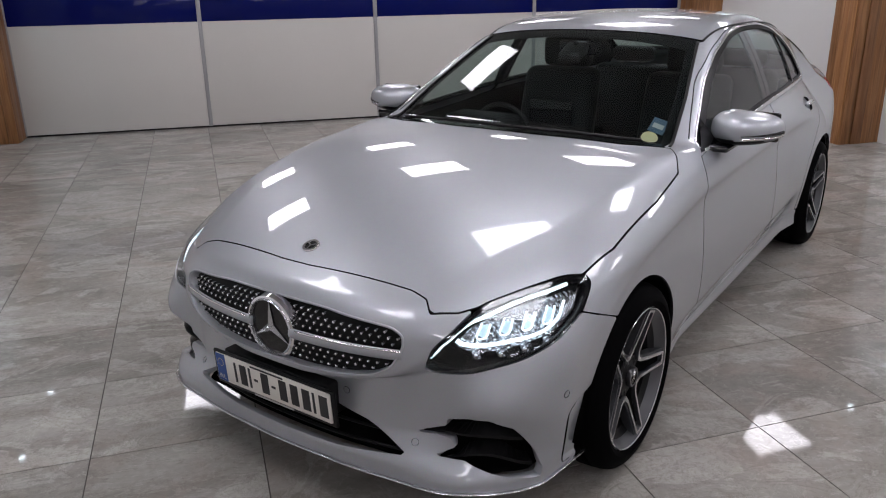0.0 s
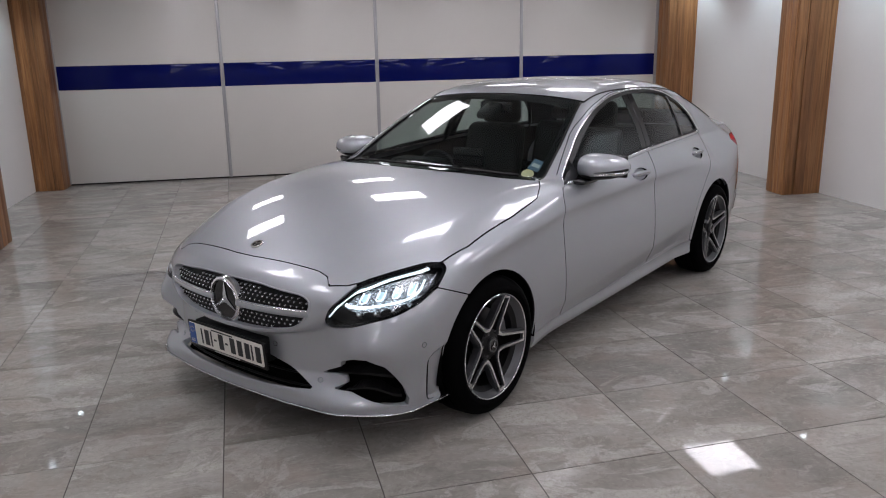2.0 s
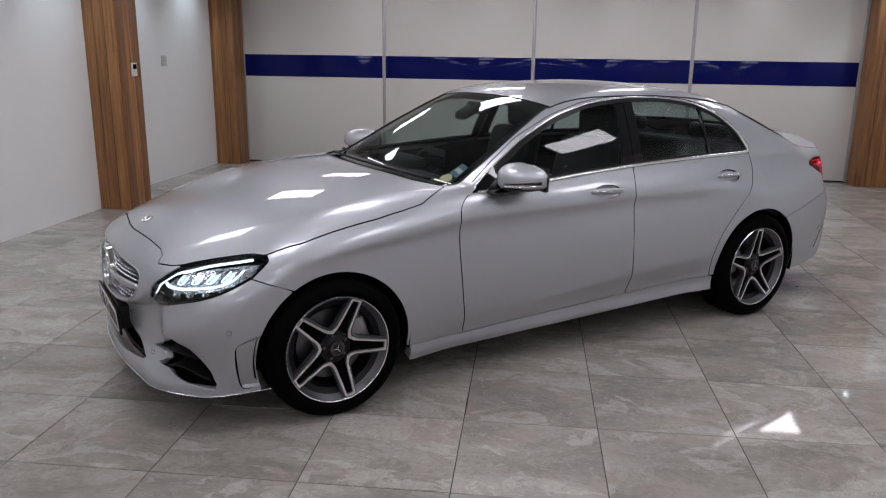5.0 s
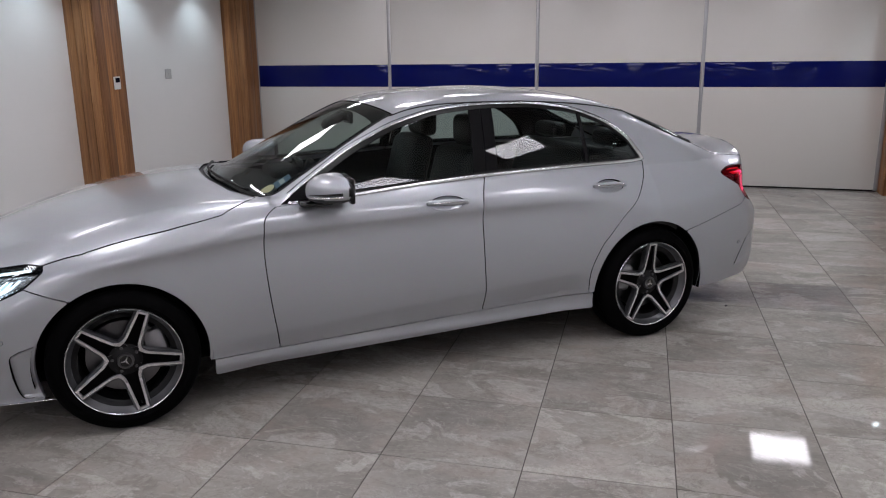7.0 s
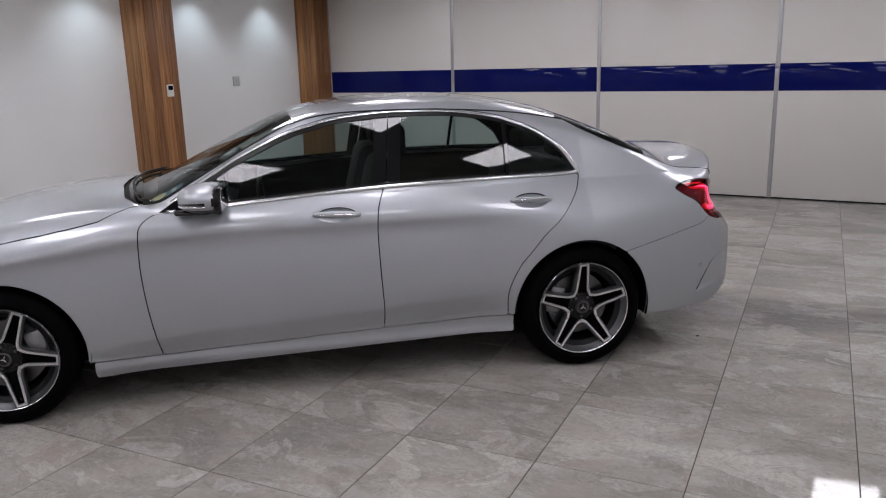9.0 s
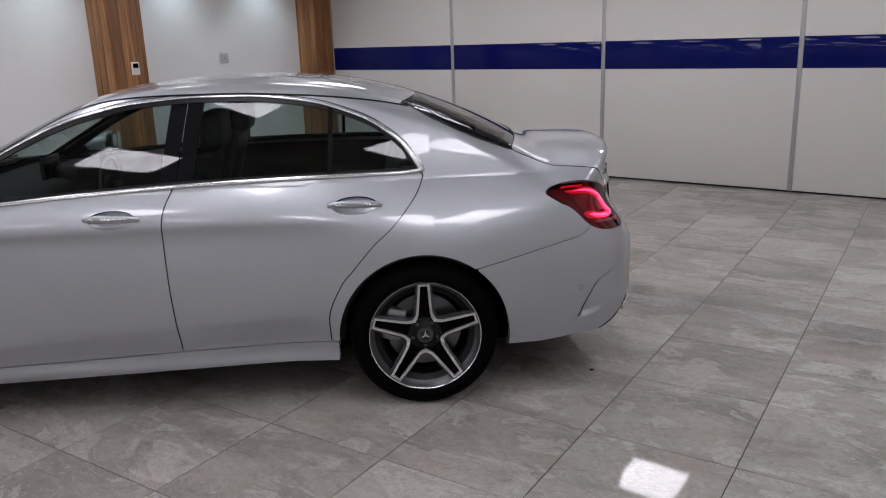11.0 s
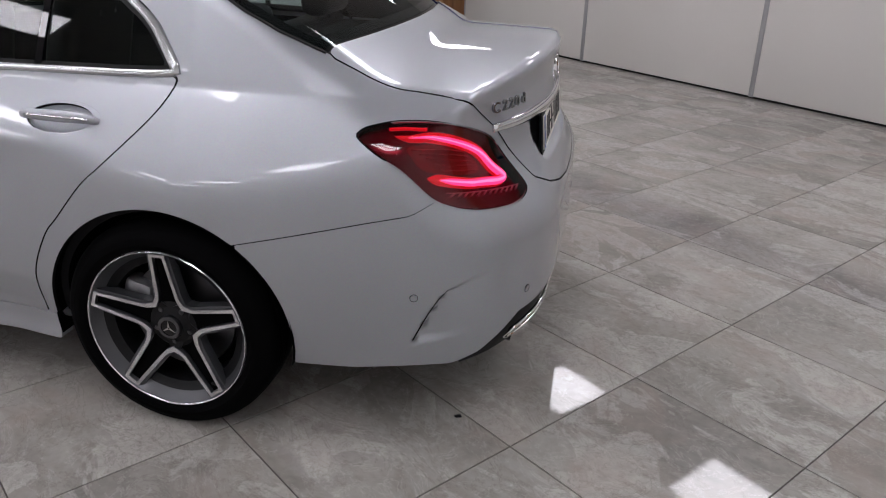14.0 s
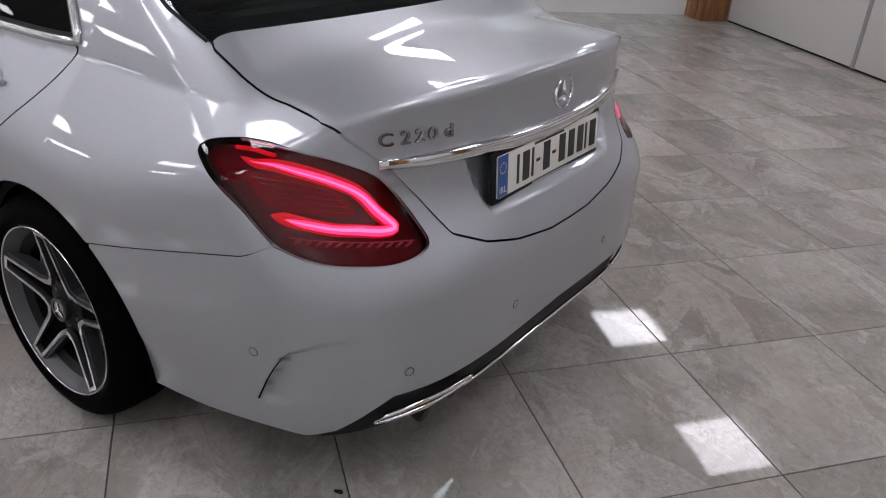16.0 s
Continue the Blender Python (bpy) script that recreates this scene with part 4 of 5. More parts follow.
# ---- wheels ----
def spoke_mesh():
    """One star point: a grey wedge with two bright machined arms, tip outwards along +z, face towards +y."""
    bm = bmesh.new()
    tip, foot = (0.0245, 0.231), (0.0525, 0.0722)

    def solid(outline, face_at, depth, slot):
        front = [bm.verts.new((x, face_at(x, z), z)) for x, z in outline]
        back = [bm.verts.new((x, face_at(x, z) - depth, z)) for x, z in outline]
        top = bm.faces.new(front)
        top.material_index = slot
        n = len(outline)
        for i in range(n):
            bm.faces.new((front[i], back[i], back[(i + 1) % n], front[(i + 1) % n])).material_index = 0
        bm.faces.new(back[::-1]).material_index = 0

    def dish(x, z):
        return -0.030 + 0.026 * ((z - 0.05) / 0.18) ** 1.5 if z > 0.05 else -0.030

    for s in (1, -1):
        solid([(s * x * 1.03, z * 1.03) for x, z in ((0.0490, 0.0674), (0.0385, 0.084), (0.0345, 0.098), (0.0238, 0.231), (0.0142, 0.231), (0.0238, 0.100), (0.0268, 0.081), (0.0395, 0.0544))], dish, 0.012, 1)
        solid([(s * x * 1.03, z * 1.03) for x, z in ((0.0490, 0.0674), (0.0540, 0.0640), (0.0470, 0.084), (0.0420, 0.100), (0.0320, 0.231), (0.0238, 0.231), (0.0345, 0.098), (0.0385, 0.084))], lambda x, z: dish(x, z) - 0.006, 0.034, 0)
        solid([(s * 0.0420, 0.0578), (s * 0.0128, 0.0200), (0.0, 0.0200), (0.0, 0.0560), (s * 0.030, 0.0700)], lambda x, z: dish(x, z) - 0.010, 0.016, 3)
    solid([(-0.0400, 0.0560), (0.0400, 0.0560), (0.0275, 0.083), (0.0245, 0.103), (0.0155, 0.237), (-0.0155, 0.237), (-0.0245, 0.103), (-0.0275, 0.083)], lambda x, z: dish(x, z) - 0.016, 0.018, 2)
    solid([(-0.0150, 0.2285), (0.0150, 0.2285), (0.0150, 0.238), (-0.0150, 0.238)], dish, 0.014, 1)
    bmesh.ops.recalc_face_normals(bm, faces=bm.faces)
    me = bpy.data.meshes.new("spoke")
    bm.to_mesh(me)
    bm.free()
    for m in (ALLOY, CUT, DARK, PLASTIC):
        me.materials.append(m)
    return me


# the alloy barrel is black inside: its shade is put into the colour
RIM_MESH = lathe("wheel", [(0.196, -0.150), (0.196, -0.048), (0.221, -0.034), (0.2385, -0.006), (0.2430, 0.001), (0.2465, 0.003), (0.2495, 0.000), (0.2495, -0.016), (0.230, -0.035), (0.2285, -0.15), (0.196, -0.150)],
                 [ALLOY, CUT, PLASTIC], 96, [2, 2, 0, 0, 1, 1, 0, 2, 2, 2])
TYRE_MESH = lathe("tyre", [(0.232, -0.020), (0.2496, -0.002), (0.256, 0.0060), (0.268, 0.0085), (0.2695, 0.0095), (0.287, 0.0065), (0.2885, 0.0050), (0.304, -0.003), (0.315, -0.014), (0.322, -0.028), (0.3262, -0.045), (0.3262, -0.058), (0.319, -0.060), (0.319, -0.067), (0.3282, -0.069), (0.3290, -0.098),
                           (0.320, -0.100), (0.320, -0.108), (0.3290, -0.110), (0.3290, -0.140), (0.319, -0.142), (0.319, -0.149), (0.326, -0.151), (0.322, -0.190), (0.305, -0.206), (0.270, -0.214), (0.240, -0.205), (0.232, -0.190)], RUBBER, 120)
HUB_MESH = lathe("hub", [(0.0005, -0.026), (0.026, -0.026), (0.032, -0.030), (0.036, -0.034), (0.060, -0.040), (0.078, -0.046), (0.080, -0.090)], PLASTIC, 48)
CAP_MESH = lathe("centre_cap", [(0.0005, -0.019), (0.025, -0.019), (0.0255, -0.017), (0.034, -0.017), (0.036, -0.021), (0.036, -0.032)], [BLACK, STEEL], 40, [0, 0, 1, 1, 1])
DISC_MESH = lathe("brake_disc", [(0.075, -0.100), (0.165, -0.100), (0.166, -0.104), (0.166, -0.122), (0.165, -0.126), (0.075, -0.126)], STEEL, 64)
BACK_MESH = lathe("brake_shield", [(0.05, -0.130), (0.18, -0.134), (0.200, -0.140)], DARK, 48)
BOLT_MESH = lathe("wheel_bolt", [(0.0005, -0.026), (0.006, -0.026), (0.0085, -0.030), (0.0085, -0.045)], STEEL, 10)
SPOKE_MESH = spoke_mesh()
BADGE_ARM = prism("cap_star", [(0.0, 0.025), (0.0034, 0.002), (-0.0034, 0.002)], 0.002, CHROME)
CALIPER = block("brake_caliper", (-0.075, -0.135, 0.095), (0.075, -0.068, 0.186), CAST, 0.018)
VALVE = tube("valve", [(0, -0.030, -0.222), (0, -0.016, -0.205)], 0.004, PLASTIC)
for cx in (1.42, -1.42):
    for side in (1, -1):
        turn = {(1.42, 1): -23, (-1.42, 1): 0, (1.42, -1): 10, (-1.42, -1): 40}[(cx, side)]
        wheel = part("wheel", RIM_MESH, car, "five-spoke two-tone alloy wheel", pose(cx, side * 0.893, 0.3262, 0, 0, 0 if side > 0 else 180))
        part("tyre", TYRE_MESH, wheel, "black low-profile tyre")
        part("hub", HUB_MESH, wheel)
        cap = part("centre_cap", CAP_MESH, wheel, "black cap with bright ring")
        for k in range(3):
            part("cap_star", BADGE_ARM, wheel, at=pose(0, -0.0165, 0, 0, 120 * k + turn))
        for k in range(5):
            part("spoke", SPOKE_MESH, wheel, at=pose(0, 0, 0, 0, 72 * k + turn))
            a = radians(72 * k + turn + 36)
            part("wheel_bolt", BOLT_MESH, wheel, at=pose(0.055 * math.sin(a), -0.010, 0.055 * math.cos(a)))
        part("brake_disc", DISC_MESH, wheel)
        part("brake_shield", BACK_MESH, wheel)
        part("brake_caliper", CALIPER, wheel, at=pose(0, 0, 0, 0, -75 if (cx > 0) == (side > 0) else 75))
        part("valve", VALVE, wheel, at=pose(0, 0, 0, 0, turn + 36))

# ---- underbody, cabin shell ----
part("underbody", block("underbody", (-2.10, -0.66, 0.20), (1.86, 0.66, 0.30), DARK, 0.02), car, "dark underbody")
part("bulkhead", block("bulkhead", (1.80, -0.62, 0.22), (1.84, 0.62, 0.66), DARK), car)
for side in (1, -1):
    part("door_lining", panel_mesh("door_lining", [side_cut("door_lining_101", lambda x, y, z: least(lerp(x, BELT_X, BELT_Z) - 0.004 - z, z - 0.30, 0.92 - x, x + 1.62, arch_field(x, z) + 0.02), 0.045)], LINING, 0, sides=side), car)
    part("pillar_lining", panel_mesh("pillar_lining", [side_cut("pillar_lining_102", lambda x, y, z: least(-windows_field(x, y, z) - 0.004, z - lerp(x, BELT_X, BELT_Z), 0.62 - x, x + 1.85, np.where(x > -0.02, y - lerp(x, *SCREEN_EDGE), 1.0), np.where(x < -1.34, y - lerp(x, *BACK_EDGE), 1.0)), 0.018)], LINING, 0, sides=side), car)
part("headliner", panel_mesh("headliner", [cut(TOP_GRID, lambda x, y, z: least(rail_y(x) - 0.012 - y, 0.05 - x, x + 1.44), 0.03)], GREY_PLASTIC, 0, both=True), car, "grey headliner")


# ---- cabin ----
dash = part("dashboard", block("dashboard", (0.36, -0.70, 0.55), (0.80, 0.70, 0.965), LINING, 0.06, 3, lambda x, y, z: (x + (0.12 if z < 0.7 else 0.0), y, z - (0.05 if x < 0.5 and z > 0.7 else 0.0))), car, "black dashboard")
part("instrument_cowl", block("instrument_cowl", (0.34, -0.55, 0.90), (0.52, -0.19, 0.985), LINING, 0.03, 3), dash)
part("centre_screen", block("centre_screen", (0.40, -0.11, 0.96), (0.42, 0.11, 1.07), BLACK, 0.008), dash, "upright black display")
part("floor_pan", block("floor_pan", (-1.55, -0.72, 0.30), (0.95, 0.72, 0.34), LINING), car)
part("centre_console", block("centre_console", (-0.75, -0.12, 0.34), (0.50, 0.12, 0.62), LINING, 0.04), car)
wheel_ring = lathe("steering_wheel", [(0.172 + 0.014 * math.cos(a), 0.014 * math.sin(a)) for a in np.linspace(0, 2 * math.pi, 10)], CABIN, 40)
steer = part("steering_wheel", wheel_ring, car, "black leather steering wheel", pose(0.245, -0.37, 0.83, 0, -24, 90))
part("airbag_pad", block("airbag_pad", (-0.085, -0.02, -0.06), (0.085, 0.025, 0.06), CABIN, 0.02), steer)
part("spoke_bar", block("spoke_bar", (-0.165, -0.008, -0.018), (0.165, 0.008, 0.018), SATIN, 0.006), steer)


def seat(x, y, width, rear=False):
    s = part("seat", block("seat", (x - 0.25, y - width / 2, 0.36), (x + 0.27, y + width / 2, 0.56), CABIN, 0.05, 3, lambda a, b, c: (a, b, c + (0.05 if a > x else -0.02) * (c > 0.5))), car, "black leather seat")
    part("backrest", block("backrest", (x - 0.34, y - width / 2 + 0.02, 0.50), (x - 0.20, y + width / 2 - 0.02, 1.06 if rear else 1.13), CABIN, 0.05, 3,
         lambda a, b, c: (a - (0.16 if c > 0.8 else 0.0), y + (b - y) * (0.92 if c > 0.8 and not rear else 1.0), c)), s)
    for k in ((0,) if not rear else (-0.36, 0.36)):
        part("headrest", block("headrest", (x - 0.54, y + k - 0.145, 1.070 if rear else 1.125), (x - 0.43, y + k + 0.145, 1.17 if rear else 1.300), CABIN, 0.04, 3), s)
        for d in (-0.05, 0.05):
            part("headrest_post", tube("headrest_post", [(x - 0.47, y + k + d, 1.02), (x - 0.48, y + k + d, 1.10 if rear else 1.16)], 0.007, SATIN), s)


seat(-0.02, -0.37, 0.52)
seat(-0.02, 0.37, 0.52)
seat(-0.98, 0.0, 1.24, True)
part("parcel_shelf", block("parcel_shelf", (-1.86, -0.60, 1.00), (-1.42, 0.60, 1.02), LINING, 0.008), car)
inner = part("inner_mirror", block("inner_mirror", (0.10, -0.115, 1.255), (0.125, 0.115, 1.325), BLACK, 0.012), car, "black rear-view mirror")
part("mirror_stem", tube("mirror_stem", [(0.125, 0, 1.30), (0.17, 0, 1.315)], 0.012, PLASTIC), inner)
part("sensor_housing", block("sensor_housing", (0.13, -0.06, 1.275), (0.25, 0.06, 1.325), PLASTIC, 0.02, 2, lambda x, y, z: (x, y, z - (0.055 if x > 0.2 else 0.0))), car, "black sensor housing behind the glass")
# stickers in the windscreen's lower corner
for name, y0, y1, t0, t1, mat, label in (("sticker", 0.575, 0.640, 0.585, 0.665, PAPER, "dark blue printed sticker"), ("sticker_band", 0.585, 0.630, 0.615, 0.640, GREY_PLASTIC, "pale print"), ("tax_disc", 0.565, 0.635, 0.672, 0.735, CREAM, "round cream licence disc")):
    pts = [(t1, y0), (t1, y1), (t0, y1), (t0, y0)] if name != "tax_disc" else [(0.70 + 0.034 * math.cos(a), 0.60 + 0.034 * math.sin(a)) for a in np.linspace(0, 2 * math.pi, 24)[:-1]]
    lift = -0.006 if name != "sticker_band" else -0.0052
    ring = [on_skin_top(x, y, lift) for x, y in pts]
    low = [on_skin_top(x, y, lift - 0.0006) for x, y in pts]
    n = len(ring)
    part(name, mesh_of(name, ring + low, [tuple(range(n)), tuple(range(2 * n - 1, n - 1, -1))] + [(i, n + i, n + (i + 1) % n, (i + 1) % n) for i in range(n)], mat), car, label)


# ---- door mirrors and handles ----
def mirror_shell(side):
    bm = bmesh.new()
    bmesh.ops.create_uvsphere(bm, u_segments=40, v_segments=26, radius=1)
    for v in bm.verts:
        x, y, z = v.co
        e = lambda q, p: math.copysign(abs(q) ** p, q)
        x, y, z = e(x, 0.85), e(y, 0.74), e(z, 0.78)
        x = x * 0.108 if x > 0 else x * 0.068
        w = 1.0 - 0.26 * (y + 1) / 2
        z = z * (0.074 if z > 0 else 0.064) * w
        v.co = (x - 0.034 * abs(y), side * y * 0.126, z + 0.004 * y)
    for f in bm.faces:
        f.material_index = 1 if f.calc_center_median().z < -0.027 or f.calc_center_median().x < -0.052 else 0
    return from_bm("mirror_shell", bm, [PAINT, PLASTIC], True)


for side in (1, -1):
    base = pose(0.455, side * 0.905, 1.026, 0, 0, side * -5) @ Matrix.Scale(1.13, 4)
    mirror = part("door_mirror", mirror_shell(side), car, "silver door mirror with a slim indicator strip", base)
    part("mirror_glass", block("mirror_glass", (-0.082, -0.088, -0.042), (-0.075, 0.088, 0.047), CHROME, 0.003), mirror, "mirror glass", pose(0, 0, 0.002))
    part("mirror_rim", block("mirror_rim", (-0.080, -0.098, -0.050), (-0.058, 0.098, 0.055), BLACK, 0.008), mirror)
    line = [(0.1065 * math.cos(a) ** 0.85 - 0.034 * math.sin(a) ** 0.74, side * 0.125 * math.sin(a) ** 0.74, -0.012 + 0.010 * math.sin(a)) for a in np.linspace(0.10, 1.50, 24)]
    part("indicator_strip", tube("indicator_strip", line, [0.002 + 0.0055 * k / 23 for k in range(24)], BLACK, False, 8, 0.9), mirror, "dark indicator strip")
    part("indicator_trim", tube("indicator_trim", [(x, y, z - 0.011) for x, y, z in line], 0.0042, CHROME, False, 6), mirror, "bright strip")
    part("mirror_arm", block("mirror_arm", (0.44, side * 0.80, 0.948), (0.60, side * 0.885, 0.974), BLACK, 0.012, 3), car, "black mirror foot")
    tri = [on_skin_side(x, z, 0.003) * np.array([1, side, 1]) for x, z in ((0.675, 0.958), (0.50, 1.064), (0.505, 0.970))]
    low = [on_skin_side(x, z, -0.006) * np.array([1, side, 1]) for x, z in ((0.675, 0.958), (0.50, 1.064), (0.505, 0.970))]
    part("mirror_triangle", mesh_of("mirror_triangle", tri + low, [(0, 1, 2) if side < 0 else (2, 1, 0), (0, 1, 4, 3), (1, 2, 5, 4), (2, 0, 3, 5)], BLACK), car)
doors = [ob for ob in car.children if ob.name.startswith(("front_door", "rear_door"))]
for door in doors:
    side = 1 if np.mean([v.co.y for v in door.data.vertices]) > 0 else -1
    x = -0.150 if door.name.startswith("front") else -1.145
    z = 0.905 if door.name.startswith("front") else 0.912
    pts, ups = [], []
    for k in np.linspace(-1, 1, 21):
        p = on_skin_side(x + 0.114 * k, z + 0.004 * k, 0.002 + 0.012 * (1 - k ** 4))
        pts.append(p * np.array([1, side, 1]))
    handle = part("door_handle", tube("door_handle", pts, [0.008 + 0.0085 * math.sqrt(max(0, 1 - k * k)) for k in np.linspace(-1, 1, 21)], PAINT, False, 12, 0.62, (0, side, 0)), door, "silver pull handle")
    cup = []
    for r, deep in ((1.03, 0.0004), (0.97, -0.004), (0.86, -0.013), (0.65, -0.019), (0.35, -0.022), (0.05, -0.023)):
        turn = np.linspace(0, 2 * math.pi, 41)[:-1]
        ring = shoot(np.stack([x + 0.113 * r * np.cos(turn), turn * 0, z + 0.040 * r * np.sin(turn)], 1), np.array([0, 1.0, 0]), 2.0)
        cup += list((ring + skin_normal(ring) * deep) * np.array([1, side, 1]))
    part("handle_recess", mesh_of("handle_recess", cup, [(a * 40 + i, a * 40 + (i + 1) % 40, (a + 1) * 40 + (i + 1) % 40, (a + 1) * 40 + i)[::side] for a in range(5) for i in range(40)], PAINT, True), door, "hollow behind the handle")
    part("handle_strip", tube("handle_strip", [p + np.array([0, side * 0.010, 0.001]) for p in pts[2:-2]], 0.0032, CHROME, False, 6), door, "bright strip")


# ---- front: lamps, grille, plate ----
def star(name, radius, thick, parent, at, material=CHROME, ring=0.09):
    """A plain ring with three arms."""
    hoop = part(name, lathe(name, [(radius * (1 - ring), 0), (radius * (1 - ring / 2), thick), (radius, thick * 0.5), (radius, -thick), (radius * (1 - ring), -thick), (radius * (1 - ring), 0)], material, 48), parent, "bright round badge", at)
    for k in range(3):
        arm = bmesh.new()
        tip, w = radius * 0.95, radius * 0.13
        a, b, c, d = (arm.verts.new(p) for p in ((0, 0, tip), (w, 0, w * 0.5), (0, 0, 0), (-w, 0, w * 0.5)))
        e = arm.verts.new((0, thick * 1.3, w * 0.6))
        for tri in ((a, b, e), (b, c, e), (c, d, e), (d, a, e)):
            arm.faces.new(tri)
        part("arm", from_bm("arm", arm, material), hoop, at=pose(0, 0, 0, 0, 120 * k))
    return hoop


def corner_line(points, sink, count, end, side):
    """A line under the skin of a corner, given by its place round the corner and its height."""
    key = (tuple(points), sink, count, end)
    if key not in KEPT:
        uz = smooth_line(points, count)
        lo, hi = np.full(count, radians(3)), np.full(count, radians(80))
        for _ in range(26):
            an = (lo + hi) / 2
            p = shoot(np.stack([an * 0 + 1.2 * end, an * 0, uz[:, 1]], 1), np.stack([np.cos(an) * end, np.sin(an), an * 0], 1), 2.5)
            more = (p[:, 0] * end - p[:, 1]) * R2 > uz[:, 0]
            lo, hi = np.where(more, an, lo), np.where(more, hi, an)
        KEPT[key] = p - skin_normal(p) * sink
    return list(KEPT[key] * np.array([1, side, 1]))


head_grid = grid_wrap(1, 0.55, 0.81, 80, 0.008, 0.6)
for side in (1, -1):
    lamp = part("headlight", panel_mesh("headlight", [cut(head_grid, lambda x, y, z: head_field(x, y, z) - 0.002, 0.055)], PLASTIC, 0, sides=side), car, "lit headlight with white running-light strips")
    part("lens", panel_mesh("lens", [cut(head_grid, head_field, 0.002)], LENS, 0.0, sides=side), lamp, "clear lens")
    part("housing_rim", panel_mesh("housing_rim", [cut(head_grid, lambda x, y, z: least(head_field(x, y, z), 0.009 - head_field(x, y, z)), 0.004)], BLACK, 0.045, sides=side), lamp)

    def lamp_line(points, sink, count):
        return corner_line(points, sink, count, 1, side)

    part("reflector", panel_mesh("reflector", [cut(head_grid, lambda x, y, z: np.where(x > 1.5, outline_field(rounded([(1.06, 0.655), (0.99, 0.712), (0.86, 0.742), (0.66, 0.765), (0.66, 0.72), (0.74, 0.672), (0.90, 0.640), (1.04, 0.628)]), (x - y) * R2, z), -1.0), 0.034)], FACET, 0, sides=side), lamp, "faceted bright reflector")
    part("light_strip", tube("light_strip", lamp_line([(1.118, 0.590), (1.075, 0.658), (1.010, 0.706), (0.94, 0.725), (0.85, 0.747), (0.69, 0.772)], 0.020, 30), [0.0026 + 0.0032 * min(1, k / 12) for k in range(30)], WHITE_GLOW), lamp, "bright white light strip")
    part("light_strip", tube("light_strip", lamp_line([(1.050, 0.664), (1.03, 0.652), (0.97, 0.651), (0.88, 0.661), (0.80, 0.673), (0.74, 0.698), (0.71, 0.735)], 0.020, 30), [0.0072 - 0.0030 * k / 29 for k in range(30)], WHITE_GLOW), lamp, "bright white light strip")
    for k in range(4):
        u, z = 0.970 - 0.068 * k, 0.672 + 0.008 * k
        loop = [(u + 0.022, z), (u - 0.004, z), (u - 0.024, z + 0.033), (u + 0.000, z + 0.036)]
        part("light_tube", tube("light_tube", lamp_line([loop[3], loop[0], loop[1], loop[2]], 0.022, 18), 0.0030, WHITE_GLOW), lamp, "white light tube bent to a loop")
        # the bowl is no lamp: it glows to show light from the tubes
        part("tube_bowl", tube("tube_bowl", lamp_line([(u + 0.010, z + 0.004), (u - 0.012, z + 0.032)], 0.030, 6), [0.006, 0.011, 0.012, 0.012, 0.011, 0.006], COOL_GLOW), lamp, "reflector bowl with its own cool glow, for light thrown on it")
        u, z = 1.000 - 0.074 * k, 0.621 + 0.0075 * k
        c = lamp_line([(u, z), (u - 0.001, z)], 0.030, 2)[0]
        face = Vector((0.93, 0.34 * side, 0.12)).to_track_quat("Y", "Z").to_matrix().to_4x4()
        crystal = part("projector", block("projector", (-0.019, -0.014, -0.017), (0.019, 0.010, 0.017), FACET, 0.007, 2, lambda a, b, c: (a * (0.72 if b > 0 else 1.0), b, c * (0.72 if b > 0 else 1.0)), False), lamp, "small cut-glass projector block", Matrix.Translation(c) @ face)
        part("projector_lens", lathe("projector_lens", [(0.0005, 0.014), (0.006, 0.0135), (0.0085, 0.010), (0.0085, 0.004)], CHROME, 14), crystal, "small bright round lens")
    for k in range(4):
        u = 0.715 - 0.014 * k
        part("lamp_rib", tube("lamp_rib", lamp_line([(u + 0.020, 0.690 + 0.006 * k), (u - 0.020, 0.730 + 0.009 * k)], 0.024, 8), 0.0022, SATIN, False, 6), lamp, "fine bright rib")

def pin_field():
    """Small bright pins over the grille, in rows that follow it."""
    made = []
    for row in range(9):
        z = 0.700 - 0.0205 * row
        for col in range(-23, 24):
            y = (col + (0.5 if row % 2 else 0.0)) * 0.0285
            if np.hypot(y, z - 0.608) < 0.098 or abs(z - 0.607 - 0.02 * (abs(y) > 0.3) * 0) < 0.018:
                continue
            if outline_field(rounded(GRILLE), np.array(abs(y)), np.array(z)) < 0.008:
                continue
            made.append((y, z))
    return made


grille = part("grille", panel_mesh("grille", [cut(FRONT_GRID, lambda x, y, z: grille_field(x, y, z) + 0.004, 0.030)], PLASTIC, 0, both=True), car, "black grille with bright pins and a silver bar")
pin_mesh = lathe("pin", [(0.0005, 0.018), (0.0040, 0.0165), (0.0050, 0.0135), (0.0024, 0.0)], CUT, 8)
pins = np.array(pin_field())
pins = shoot(np.stack([pins[:, 0] * 0 + 0.9, pins[:, 0], pins[:, 1]], 1), np.array([1.0, 0, 0]), 3.0)
for p in pins - skin_normal(pins) * 0.030:
    part("pin", pin_mesh, grille, at=pose(*p, 0, 0, -90))
for side in (1, -1):
    bar = [on_skin_end(side * y, 0.607 + 0.012 * y, 1, -0.004) for y in np.linspace(0.085, 0.472, 16)]
    part("grille_bar", tube("grille_bar", bar, 0.017, PAINT, False, 12, 0.55, (1, 0, 0)), grille, "silver grille bar")
    part("bar_trim", tube("bar_trim", [b + np.array([0.006, 0, 0.012]) for b in bar[1:]], 0.0030, CHROME, False, 6), grille, "bright edge")
